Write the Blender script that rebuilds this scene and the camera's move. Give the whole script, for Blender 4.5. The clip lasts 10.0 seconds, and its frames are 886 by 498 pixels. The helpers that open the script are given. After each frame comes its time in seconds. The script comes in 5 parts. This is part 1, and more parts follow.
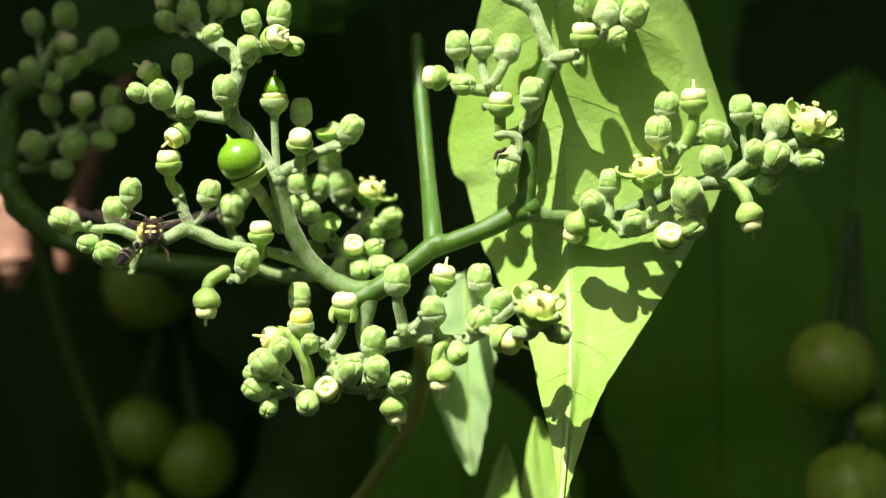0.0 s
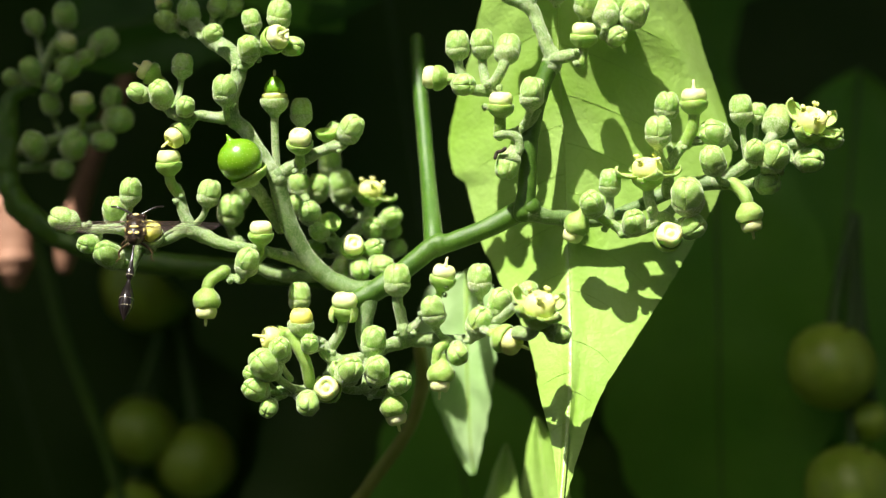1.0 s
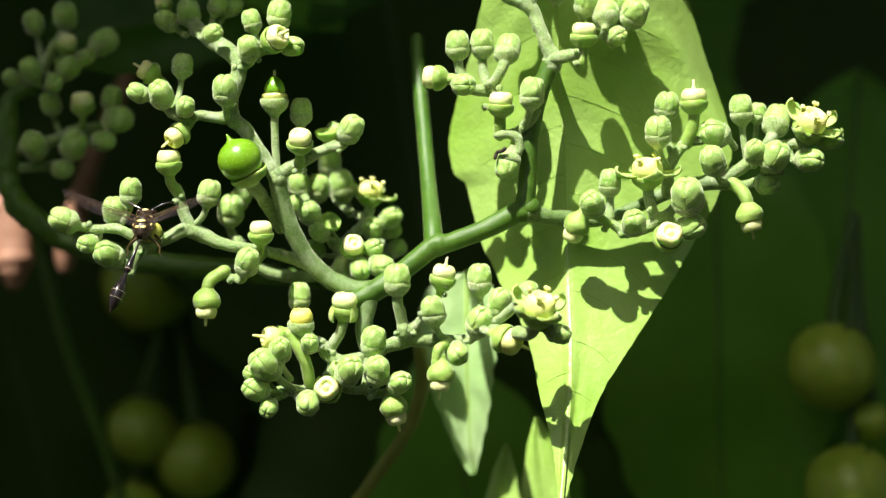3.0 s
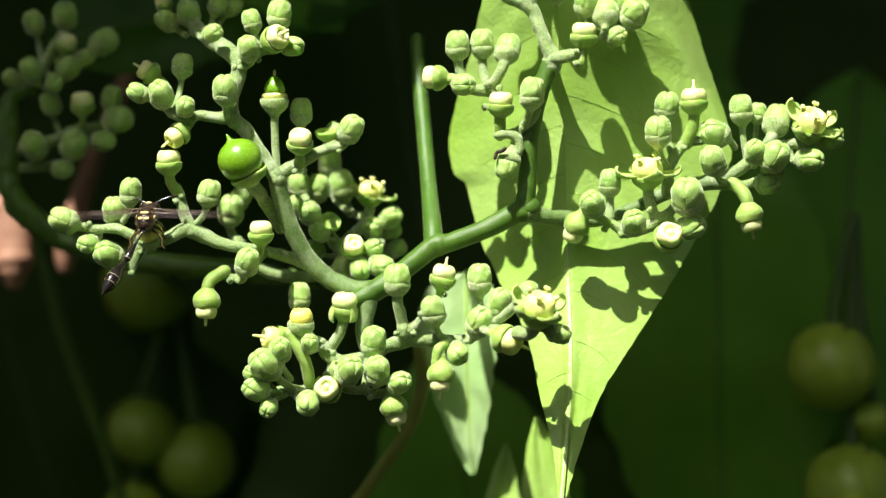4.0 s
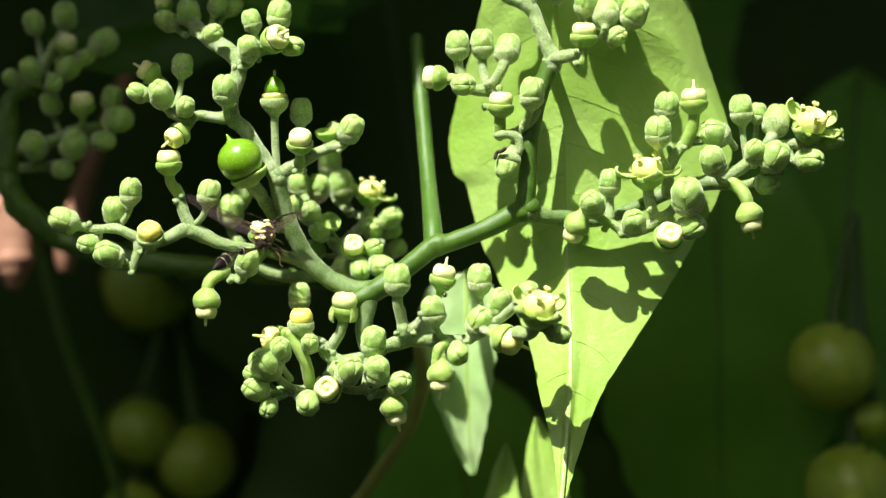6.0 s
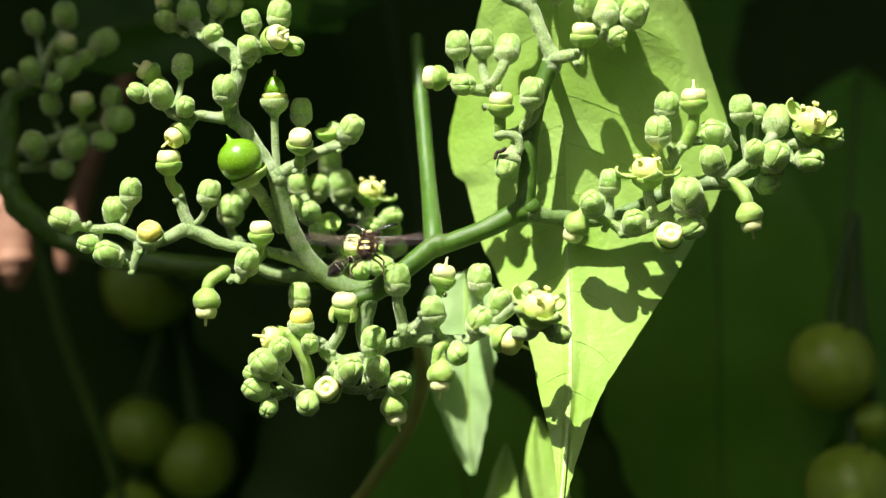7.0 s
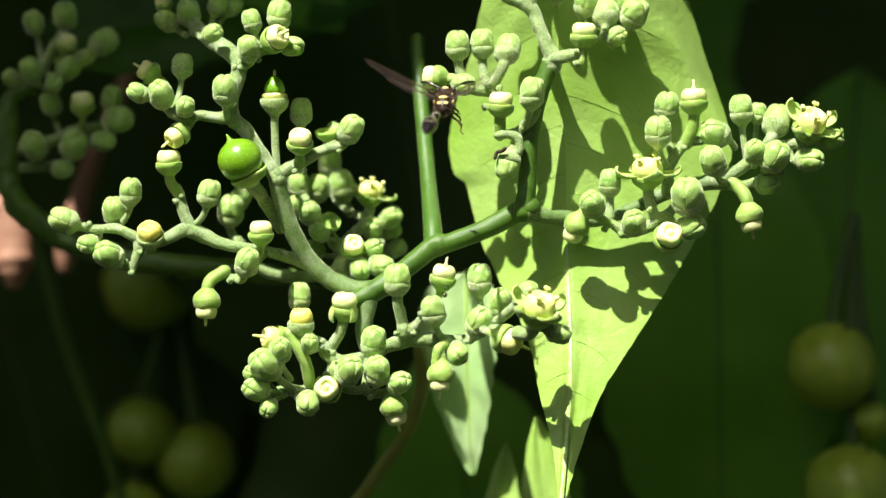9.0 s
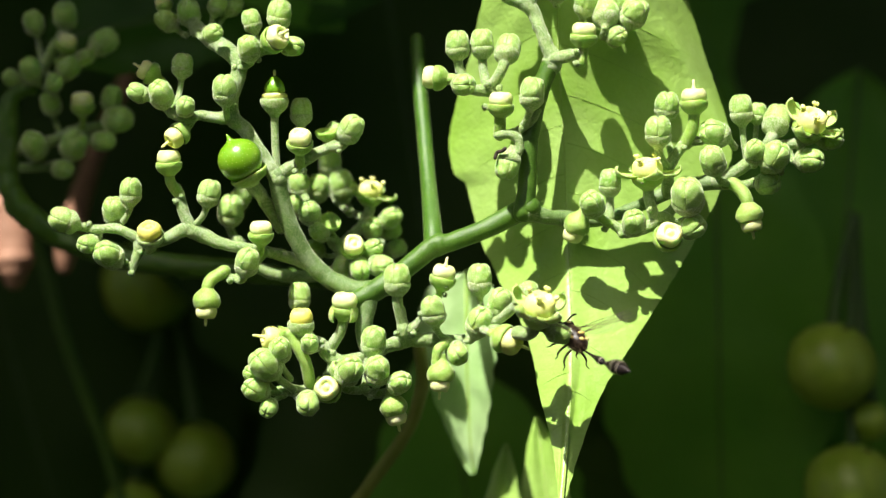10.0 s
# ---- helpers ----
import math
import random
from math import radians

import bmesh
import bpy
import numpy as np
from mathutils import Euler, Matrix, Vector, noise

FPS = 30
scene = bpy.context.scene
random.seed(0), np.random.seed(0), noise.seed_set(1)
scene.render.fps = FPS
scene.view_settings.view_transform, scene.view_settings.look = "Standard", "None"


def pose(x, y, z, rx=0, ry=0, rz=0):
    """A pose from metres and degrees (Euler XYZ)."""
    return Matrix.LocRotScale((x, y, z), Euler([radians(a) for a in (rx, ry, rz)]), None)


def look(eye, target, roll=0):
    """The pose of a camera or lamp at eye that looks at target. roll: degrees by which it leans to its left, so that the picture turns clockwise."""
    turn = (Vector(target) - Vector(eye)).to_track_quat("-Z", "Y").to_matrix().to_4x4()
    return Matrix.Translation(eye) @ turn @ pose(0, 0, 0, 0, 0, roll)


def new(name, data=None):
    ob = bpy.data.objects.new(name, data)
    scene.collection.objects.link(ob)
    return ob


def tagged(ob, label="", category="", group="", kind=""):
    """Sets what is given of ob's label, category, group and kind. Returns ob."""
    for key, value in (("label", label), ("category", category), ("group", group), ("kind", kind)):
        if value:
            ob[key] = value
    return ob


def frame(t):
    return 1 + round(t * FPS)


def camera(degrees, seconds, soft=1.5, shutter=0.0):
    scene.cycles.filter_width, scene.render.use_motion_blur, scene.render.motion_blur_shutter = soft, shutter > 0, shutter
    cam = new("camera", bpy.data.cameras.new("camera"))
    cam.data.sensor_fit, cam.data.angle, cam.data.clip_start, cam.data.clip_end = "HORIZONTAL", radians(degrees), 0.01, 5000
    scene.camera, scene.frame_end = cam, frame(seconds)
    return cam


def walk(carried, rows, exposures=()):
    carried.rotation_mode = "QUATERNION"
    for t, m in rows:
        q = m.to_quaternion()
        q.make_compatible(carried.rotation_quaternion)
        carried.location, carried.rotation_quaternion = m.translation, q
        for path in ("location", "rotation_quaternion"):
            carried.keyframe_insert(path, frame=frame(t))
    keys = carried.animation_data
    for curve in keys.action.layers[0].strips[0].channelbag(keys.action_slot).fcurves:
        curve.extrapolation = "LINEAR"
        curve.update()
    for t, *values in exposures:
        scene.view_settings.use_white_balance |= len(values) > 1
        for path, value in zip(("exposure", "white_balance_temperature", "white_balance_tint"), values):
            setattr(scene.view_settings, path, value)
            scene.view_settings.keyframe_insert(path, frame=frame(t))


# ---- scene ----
cam = camera(20.0, 10.0, soft=1.25, shutter=0.14)
walk(cam, [(0.0, look((0, -0.2836, 0.8), (0, 0, 0.8))), (10.0, look((0, -0.2836, 0.8), (0, 0, 0.8)))],
     exposures=[(0.0, 1.0), (10.0, 1.0)])
# the lens is close to its subject: the depth of field is shallow
cam.data.dof.use_dof, cam.data.dof.focus_distance, cam.data.dof.aperture_fstop = True, 0.2790, 16.0

# ---- sky and sun ----
TO_SUN = Vector((-0.29, -0.46, 0.85)).normalized()
world = bpy.data.worlds.new("sky")
scene.world = world
world.use_nodes = True
sky = world.node_tree.nodes.new("ShaderNodeTexSky")
sky.sky_type, sky.sun_disc = "NISHITA", False
sky.air_density, sky.dust_density, sky.ozone_density = 0.8, 6.0, 0.3
sky.sun_elevation = math.asin(TO_SUN.z)
sky.sun_rotation = math.atan2(TO_SUN.x, TO_SUN.y)
back = world.node_tree.nodes["Background"]
back.inputs["Strength"].default_value = 0.052
world.node_tree.links.new(sky.outputs[0], back.inputs["Color"])
sun_data = bpy.data.lights.new("sun", "SUN")
sun_data.energy, sun_data.angle, sun_data.color = 5.0, radians(0.53), (1.0, 0.96, 0.88)
sun = new("sun", sun_data)
sun.matrix_world = look(TO_SUN * 3 + Vector((0, 0, 0.8)), (0, 0, 0.8))


# ---- materials ----
class Nodes:
    """A short way to write node trees."""

    def __init__(self, name):
        self.mat = bpy.data.materials.new(name)
        self.mat.use_nodes = True
        self.tree = self.mat.node_tree
        self.out = self.tree.nodes["Material Output"]
        self.bsdf = self.tree.nodes["Principled BSDF"]

    def node(self, kind, **values):
        n = self.tree.nodes.new(kind)
        for key, value in values.items():
            n.inputs[key.replace("_", " ")].default_value = value
        return n

    def link(self, a, b):
        self.tree.links.new(a, b)

    def mix(self, fac, a, b, blend="MIX"):
        n = self.tree.nodes.new("ShaderNodeMix")
        n.data_type, n.blend_type = "RGBA", blend
        for value, slot in ((fac, n.inputs[0]), (a, n.inputs[6]), (b, n.inputs[7])):
            if isinstance(value, (int, float)):
                slot.default_value = value
            elif isinstance(value, tuple):
                slot.default_value = (*value, 1)
            else:
                self.link(value, slot)
        return n.outputs[2]

    def ramp(self, value, lo, hi, a=0.0, b=1.0):
        n = self.tree.nodes.new("ShaderNodeMapRange")
        self.link(value, n.inputs[0])
        for i, v in enumerate((lo, hi, a, b)):
            n.inputs[i + 1].default_value = v
        return n.outputs[0]

    def noise(self, coords, scale, detail=3.0, rough=0.5):
        n = self.node("ShaderNodeTexNoise", Scale=scale, Detail=detail, Roughness=rough)
        self.link(coords, n.inputs["Vector"])
        return n.outputs["Fac"]

    def bump(self, height, strength, distance):
        n = self.node("ShaderNodeBump", Strength=strength, Distance=distance)
        self.link(height, n.inputs["Height"])
        return n.outputs["Normal"]


def place_of(n):
    return n.tree.nodes.new("ShaderNodeNewGeometry").outputs["Position"]


def object_of(n):
    return n.tree.nodes.new("ShaderNodeTexCoord").outputs["Object"]


def chance_of(n):
    return n.tree.nodes.new("ShaderNodeObjectInfo").outputs["Random"]


def plant_skin(name, dark, pale, frost, frost_amount, rough=0.55, bump=0.35, sss=0.25, glow=(0.5, 0.8, 0.15), grain=6500.0, sheen=0.45, scurf=0.0, coat=0.0):
    """Green plant tissue with a mealy frosting of fine pale hairs, a little light passing below the skin."""
    n = Nodes(name)
    p = place_of(n)
    broad, fine, speck = n.noise(p, 700.0, 3), n.noise(p, grain, 4, 0.65), n.noise(p, 11000.0, 2, 0.7)
    col = n.mix(n.ramp(broad, 0.3, 0.7), dark, pale)
    col = n.mix(n.ramp(chance_of(n), 0, 1, 0.0, 0.35), col, pale)
    col = n.mix(n.ramp(fine, 0.46, 0.62, 0, frost_amount), col, frost)
    col = n.mix(n.ramp(speck, 0.58, 0.66, 0, frost_amount), col, frost)
    if scurf:
        patch = n.noise(p, 330.0, 5, 0.7)
        col = n.mix(n.ramp(patch, 0.52, 0.68, 0, scurf), col, (0.46, 0.52, 0.36))
    n.link(col, n.bsdf.inputs["Base Color"])
    n.bsdf.inputs["Roughness"].default_value = rough
    n.bsdf.inputs["Subsurface Weight"].default_value = sss
    n.bsdf.inputs["Subsurface Radius"].default_value = glow
    n.bsdf.inputs["Subsurface Scale"].default_value = 0.0013
    n.bsdf.inputs["Sheen Weight"].default_value = sheen
    n.bsdf.inputs["Coat Weight"].default_value = coat
    n.bsdf.inputs["Coat Roughness"].default_value = 0.3
    n.bsdf.inputs["Sheen Tint"].default_value = (0.92, 1.0, 0.75, 1)
    n.bsdf.inputs["Sheen Roughness"].default_value = 0.3
    n.link(n.bump(fine, bump, 0.00025), n.bsdf.inputs["Normal"])
    return n.mat


def leaf_skin(name, dark, pale, through_col, share=0.45, rough=0.42, vein_scale=420.0, coat=0.0, gloss=0.5, quilt=0.25):
    """A leaf blade: reflecting skin over a blade that lets sunlight through, mottled, with a net of fine veins."""
    n = Nodes(name)
    p = place_of(n)
    broad, fine = n.noise(p, 90.0, 4), n.noise(p, 2200.0, 3)
    cells = n.node("ShaderNodeTexVoronoi", Scale=vein_scale)
    cells.feature = "DISTANCE_TO_EDGE"
    n.link(p, cells.inputs["Vector"])
    net = n.ramp(cells.outputs["Distance"], 0.0, 0.075, 1.0, 0.0)
    col = n.mix(n.ramp(broad, 0.3, 0.7), dark, pale)
    col = n.mix(n.ramp(fine, 0.35, 0.7, 0, 0.25), col, pale)
    col = n.mix(n.ramp(net, 0, 1, 0, 0.24), col, dark)
    n.link(col, n.bsdf.inputs["Base Color"])
    n.bsdf.inputs["Roughness"].default_value = rough
    n.bsdf.inputs["Specular IOR Level"].default_value = gloss
    n.bsdf.inputs["Coat Weight"].default_value = coat
    n.bsdf.inputs["Coat Roughness"].default_value = 0.25
    bump = n.bump(n.mix(0.5, fine, cells.outputs["Distance"]), quilt, 0.0005)
    n.link(bump, n.bsdf.inputs["Normal"])
    trans = n.node("ShaderNodeBsdfTranslucent")
    n.link(n.mix(n.ramp(broad, 0.3, 0.7), through_col, pale), trans.inputs["Color"])
    both = n.tree.nodes.new("ShaderNodeMixShader")
    both.inputs[0].default_value = share
    n.link(n.bsdf.outputs[0], both.inputs[1])
    n.link(trans.outputs[0], both.inputs[2])
    n.link(both.outputs[0], n.out.inputs["Surface"])
    return n.mat


def plain_skin(name, a, b, rough, scale, metal=0.0, bump=0.1, coat=0.0, sss=0.0):
    n = Nodes(name)
    o = object_of(n)
    f = n.noise(o, scale, 4)
    n.link(n.mix(n.ramp(f, 0.3, 0.7), a, b), n.bsdf.inputs["Base Color"])
    for key, value in (("Roughness", rough), ("Metallic", metal), ("Coat Weight", coat), ("Subsurface Weight", sss)):
        n.bsdf.inputs[key].default_value = value
    n.bsdf.inputs["Subsurface Scale"].default_value = 0.001
    n.bsdf.inputs["Subsurface Radius"].default_value = (0.6, 0.9, 0.2)
    n.link(n.bump(f, bump, 0.0001), n.bsdf.inputs["Normal"])
    return n.mat


def berry_skin():
    """Smooth shining green skin sprinkled with fine pale dots."""
    n = Nodes("berry_green")
    p = place_of(n)
    cells = n.node("ShaderNodeTexVoronoi", Scale=3300.0)
    n.link(p, cells.inputs["Vector"])
    col = n.mix(n.ramp(n.noise(p, 500.0, 3), 0.3, 0.7), (0.145, 0.33, 0.010), (0.205, 0.41, 0.018))
    col = n.mix(n.ramp(cells.outputs["Distance"], 0.10, 0.28, 0.55, 0.0), col, (0.5, 0.66, 0.2))
    n.link(col, n.bsdf.inputs["Base Color"])
    n.bsdf.inputs["Roughness"].default_value = 0.26
    n.bsdf.inputs["Coat Weight"].default_value = 0.8
    n.bsdf.inputs["Coat Roughness"].default_value = 0.24
    n.bsdf.inputs["Subsurface Weight"].default_value = 0.45
    n.bsdf.inputs["Subsurface Radius"].default_value = (0.6, 1.0, 0.1)
    n.bsdf.inputs["Subsurface Scale"].default_value = 0.0014
    return n.mat


BUD = plant_skin("bud_green", (0.20, 0.43, 0.035), (0.36, 0.58, 0.10), (0.76, 0.85, 0.54), 0.42, rough=0.36, bump=0.5, sss=0.36, sheen=0.9, coat=0.25)
CALYX = plant_skin("calyx_green", (0.16, 0.30, 0.032), (0.27, 0.42, 0.09), (0.80, 0.82, 0.60), 0.58, rough=0.40, bump=0.65, sss=0.3, sheen=0.9)
GLOSSY = plant_skin("smooth_calyx_green", (0.20, 0.38, 0.035), (0.31, 0.48, 0.08), (0.55, 0.66, 0.30), 0.40, rough=0.42, bump=0.4, sss=0.4)
STEM = plant_skin("stem_green", (0.115, 0.235, 0.03), (0.215, 0.36, 0.07), (0.74, 0.76, 0.56), 0.46, rough=0.48, bump=0.65, sss=0.25, scurf=0.72, sheen=0.9)
# thick stems are greener than STEM; shade on them is darkened in too
SHADED_THICK_STEM = plant_skin("shaded_thick_stem_green", (0.055, 0.135, 0.016), (0.10, 0.20, 0.032), (0.60, 0.66, 0.40), 0.26, rough=0.46, bump=0.5, sss=0.2, scurf=0.3, sheen=0.6)
VINE = plant_skin("vine_green", (0.036, 0.105, 0.006), (0.07, 0.16, 0.012), (0.34, 0.46, 0.12), 0.10, rough=0.42, bump=0.3, sss=0.15, sheen=0.05)
LEAF_STALK = plant_skin("leaf_stalk_green", (0.036, 0.108, 0.006), (0.06, 0.15, 0.010), (0.30, 0.44, 0.10), 0.06, rough=0.42, bump=0.2, sss=0.2, sheen=0.0)
# RIB with shade darkened in, for ribs and berry stalks behind
SHADE_RIB = plant_skin("shaded_rib", (0.04, 0.09, 0.012), (0.055, 0.12, 0.018), (0.1, 0.16, 0.05), 0.2, bump=0.2, sss=0.0, sheen=0.0)
CREAM = plant_skin("cream_disc", (0.70, 0.77, 0.26), (0.80, 0.86, 0.42), (0.86, 0.90, 0.58), 0.3, rough=0.45, bump=0.3, sss=0.4, glow=(0.6, 0.75, 0.3), sheen=0.1)
YELLOW = plant_skin("yellow_disc", (0.80, 0.73, 0.09), (0.86, 0.81, 0.18), (0.9, 0.87, 0.4), 0.3, rough=0.4, bump=0.3, sss=0.3, glow=(0.8, 0.8, 0.25), sheen=0.1)
PALE = plant_skin("pale_yellow_disc", (0.74, 0.77, 0.20), (0.82, 0.84, 0.32), (0.88, 0.9, 0.5), 0.3, rough=0.45, bump=0.25, sss=0.35, glow=(0.8, 0.85, 0.25), sheen=0.1)
PETAL = plant_skin("petal_green", (0.30, 0.50, 0.07), (0.43, 0.60, 0.14), (0.75, 0.80, 0.45), 0.4, sss=0.5, bump=0.4)
BERRY = berry_skin()
RIPENING = plain_skin("ripening_berry", (0.25, 0.37, 0.03), (0.33, 0.45, 0.05), 0.35, 4.0, bump=0.1, sss=0.1)
LEAF = leaf_skin("leaf_green", (0.265, 0.48, 0.05), (0.415, 0.62, 0.16), (0.40, 0.64, 0.05), share=0.10, quilt=0.3, rough=0.36, coat=0.35, gloss=0.75, vein_scale=560.0)
# deep-shade copy of LEAF: the darkness is in the colour itself
DEEP_SHADE_LEAF = leaf_skin("deep_shade_leaf_green", (0.024, 0.057, 0.004), (0.043, 0.087, 0.009), (0.05, 0.16, 0.01), share=0.25, rough=0.55, gloss=0.25)
# copies of LEAF for half and fuller shade, put into the greens
HALF_SHADE_LEAF = leaf_skin("half_shade_leaf_green", (0.095, 0.29, 0.024), (0.15, 0.36, 0.038), (0.13, 0.32, 0.02), share=0.25, rough=0.5, gloss=0.3)
SHADE_LEAF = leaf_skin("shade_leaf_green", (0.030, 0.10, 0.007), (0.046, 0.135, 0.011), (0.08, 0.22, 0.015), share=0.25, rough=0.5, gloss=0.3)
# paler copy of LEAF, with the sun on the leaf behind in its colour
SUN_PATCH_LEAF = leaf_skin("sun_patch_leaf_pale", (0.36, 0.60, 0.20), (0.54, 0.74, 0.36), (0.35, 0.55, 0.1), share=0.12, rough=0.32, gloss=0.8)
RIB = plant_skin("leaf_rib", (0.27, 0.46, 0.06), (0.35, 0.54, 0.10), (0.5, 0.6, 0.35), 0.3, bump=0.2)
VEIN = plant_skin("leaf_vein", (0.20, 0.40, 0.035), (0.27, 0.47, 0.06), (0.3, 0.4, 0.2), 0.15, bump=0.2)
DRY = plain_skin("dry_brown", (0.28, 0.14, 0.085), (0.42, 0.22, 0.14), 0.7, 300.0, bump=0.5)
TENDRIL = plain_skin("tendril_brown", (0.17, 0.20, 0.025), (0.24, 0.27, 0.05), 0.6, 400.0)
SOIL = plain_skin("soil", (0.018, 0.014, 0.010), (0.045, 0.035, 0.022), 0.95, 30.0, bump=0.8)
STIGMA = plain_skin("withered_black", (0.02, 0.015, 0.012), (0.05, 0.035, 0.02), 0.6, 5.0)

HAIR = leaf_skin("plant_hair", (0.62, 0.70, 0.42), (0.78, 0.84, 0.62), (0.7, 0.78, 0.5), share=0.5, rough=0.5)

BLACK = plain_skin("wasp_black", (0.008, 0.006, 0.006), (0.018, 0.013, 0.012), 0.15, 900.0, bump=0.1, coat=0.5)
HAIRY = plain_skin("wasp_dark_brown", (0.010, 0.007, 0.006), (0.045, 0.025, 0.014), 0.36, 2600.0, bump=0.9)
MARK = plain_skin("wasp_yellow", (0.75, 0.55, 0.14), (0.8, 0.64, 0.25), 0.4, 900.0)
BAND = plain_skin("wasp_cream", (0.46, 0.40, 0.26), (0.55, 0.48, 0.34), 0.4, 900.0)
LEG = plain_skin("wasp_leg", (0.018, 0.011, 0.008), (0.15, 0.095, 0.035), 0.32, 900.0, coat=0.3)
FUZZ = plain_skin("wasp_golden_hair", (0.06, 0.038, 0.02), (0.18, 0.12, 0.06), 0.5, 900.0)
EYE = plain_skin("wasp_eye", (0.018, 0.009, 0.007), (0.035, 0.016, 0.010), 0.2, 3000.0, coat=0.5)


def wing_skin():
    n = Nodes("wing_membrane")
    f = n.noise(object_of(n), 1500.0, 3)
    n.link(n.mix(n.ramp(f, 0.3, 0.7), (0.10, 0.07, 0.08), (0.18, 0.13, 0.14)), n.bsdf.inputs["Base Color"])
    n.bsdf.inputs["Roughness"].default_value = 0.25
    n.bsdf.inputs["Coat Weight"].default_value = 0.6
    clear = n.tree.nodes.new("ShaderNodeBsdfTransparent")
    both = n.tree.nodes.new("ShaderNodeMixShader")
    both.inputs[0].default_value = 0.10
    n.link(clear.outputs[0], both.inputs[1])
    n.link(n.bsdf.outputs[0], both.inputs[2])
    n.link(both.outputs[0], n.out.inputs["Surface"])
    return n.mat


def drop_skin():
    n = Nodes("clear_drop")
    n.bsdf.inputs["Transmission Weight"].default_value = 1.0
    n.bsdf.inputs["Roughness"].default_value = 0.02
    n.bsdf.inputs["IOR"].default_value = 1.33
    return n.mat


WING, DROP = wing_skin(), drop_skin()

# ---- building helpers ----
MM = 0.001
HEART = Vector((0, 0, 0.8))


def at(p):
    """A place given in millimetres from the middle of the plant: right, away, up."""
    return Vector(p) * MM + HEART


def mesh_of(name, verts, faces, material, smooth=True):
    me = bpy.data.meshes.new(name)
    me.from_pydata([tuple(v) for v in verts], [], faces)
    me.materials.append(material)
    if smooth:
        me.polygons.foreach_set("use_smooth", [True] * len(me.polygons))
    me.update()
    return me


def fuzzy(name, verts, faces, material, count, length, seed=0, hairs=None):
    """A mesh with short fine hairs standing on its skin."""
    rnd = random.Random(seed)
    verts = [Vector(v) for v in verts]
    quads = [f for f in faces if len(f) == 4]
    sizes = [(verts[f[1]] - verts[f[0]]).length * (verts[f[3]] - verts[f[0]]).length for f in quads]
    smooth = len(faces)
    faces = list(faces)
    for f in rnd.choices(quads, sizes, k=count):
        a, b, c, d = (verts[i] for i in f)
        u, v = rnd.random(), rnd.random()
        p = (a * (1 - u) + b * u) * (1 - v) + (d * (1 - u) + c * u) * v
        out = (b - a).cross(d - a)
        if out.length < 1e-14:
            continue
        out.normalize()
        side = Vector((rnd.uniform(-1, 1), rnd.uniform(-1, 1), rnd.uniform(-1, 1))).cross(out).normalized() * length * 0.13
        tip = p + (out + Vector((rnd.uniform(-1, 1), rnd.uniform(-1, 1), rnd.uniform(-1, 1))) * 0.55) * length * rnd.uniform(0.5, 1.2)
        n = len(verts)
        verts += [p - side, p + side, tip]
        faces.append((n, n + 1, n + 2))
    me = mesh_of(name, verts, faces, material)
    me.materials.append(hairs or HAIR)
    me.polygons.foreach_set("material_index", [0] * smooth + [1] * (len(faces) - smooth))
    return me


def part(name, me, parent, m=None, label=""):
    ob = new(name, me)
    ob.parent = parent
    if m is not None:
        ob.matrix_basis = m
    return tagged(ob, label)


def lathe(profile, segments=20, shape=None):
    """A turned body round z. profile: (radius, height); shape(angle, radius, height) gives the true radius and height."""
    verts, faces, k = [], [], segments
    for r, z in profile:
        for i in range(k):
            a = 2 * math.pi * i / k
            rr, zz = shape(a, r, z) if shape else (r, z)
            verts.append((rr * math.cos(a), rr * math.sin(a), zz))
    for j in range(len(profile) - 1):
        for i in range(k):
            faces.append((j * k + i, j * k + (i + 1) % k, (j + 1) * k + (i + 1) % k, (j + 1) * k + i))
    faces.append(tuple(reversed(range(k))))
    faces.append(tuple((len(profile) - 1) * k + i for i in range(k)))
    return verts, faces


def smooth_line(points, steps=7):
    """A smooth line through the points (Catmull-Rom), with values beside the place carried along."""
    p = [np.array(q, float) for q in points]
    p = [2 * p[0] - p[1]] + p + [2 * p[-1] - p[-2]]
    line = []
    for i in range(1, len(p) - 2):
        for s in range(steps):
            t = s / steps
            line.append(0.5 * (2 * p[i] + (p[i + 1] - p[i - 1]) * t + (2 * p[i - 1] - 5 * p[i] + 4 * p[i + 1] - p[i + 2]) * t * t
                               + (3 * p[i] - p[i - 1] - 3 * p[i + 1] + p[i + 2]) * t ** 3))
    return line + [p[-2]]


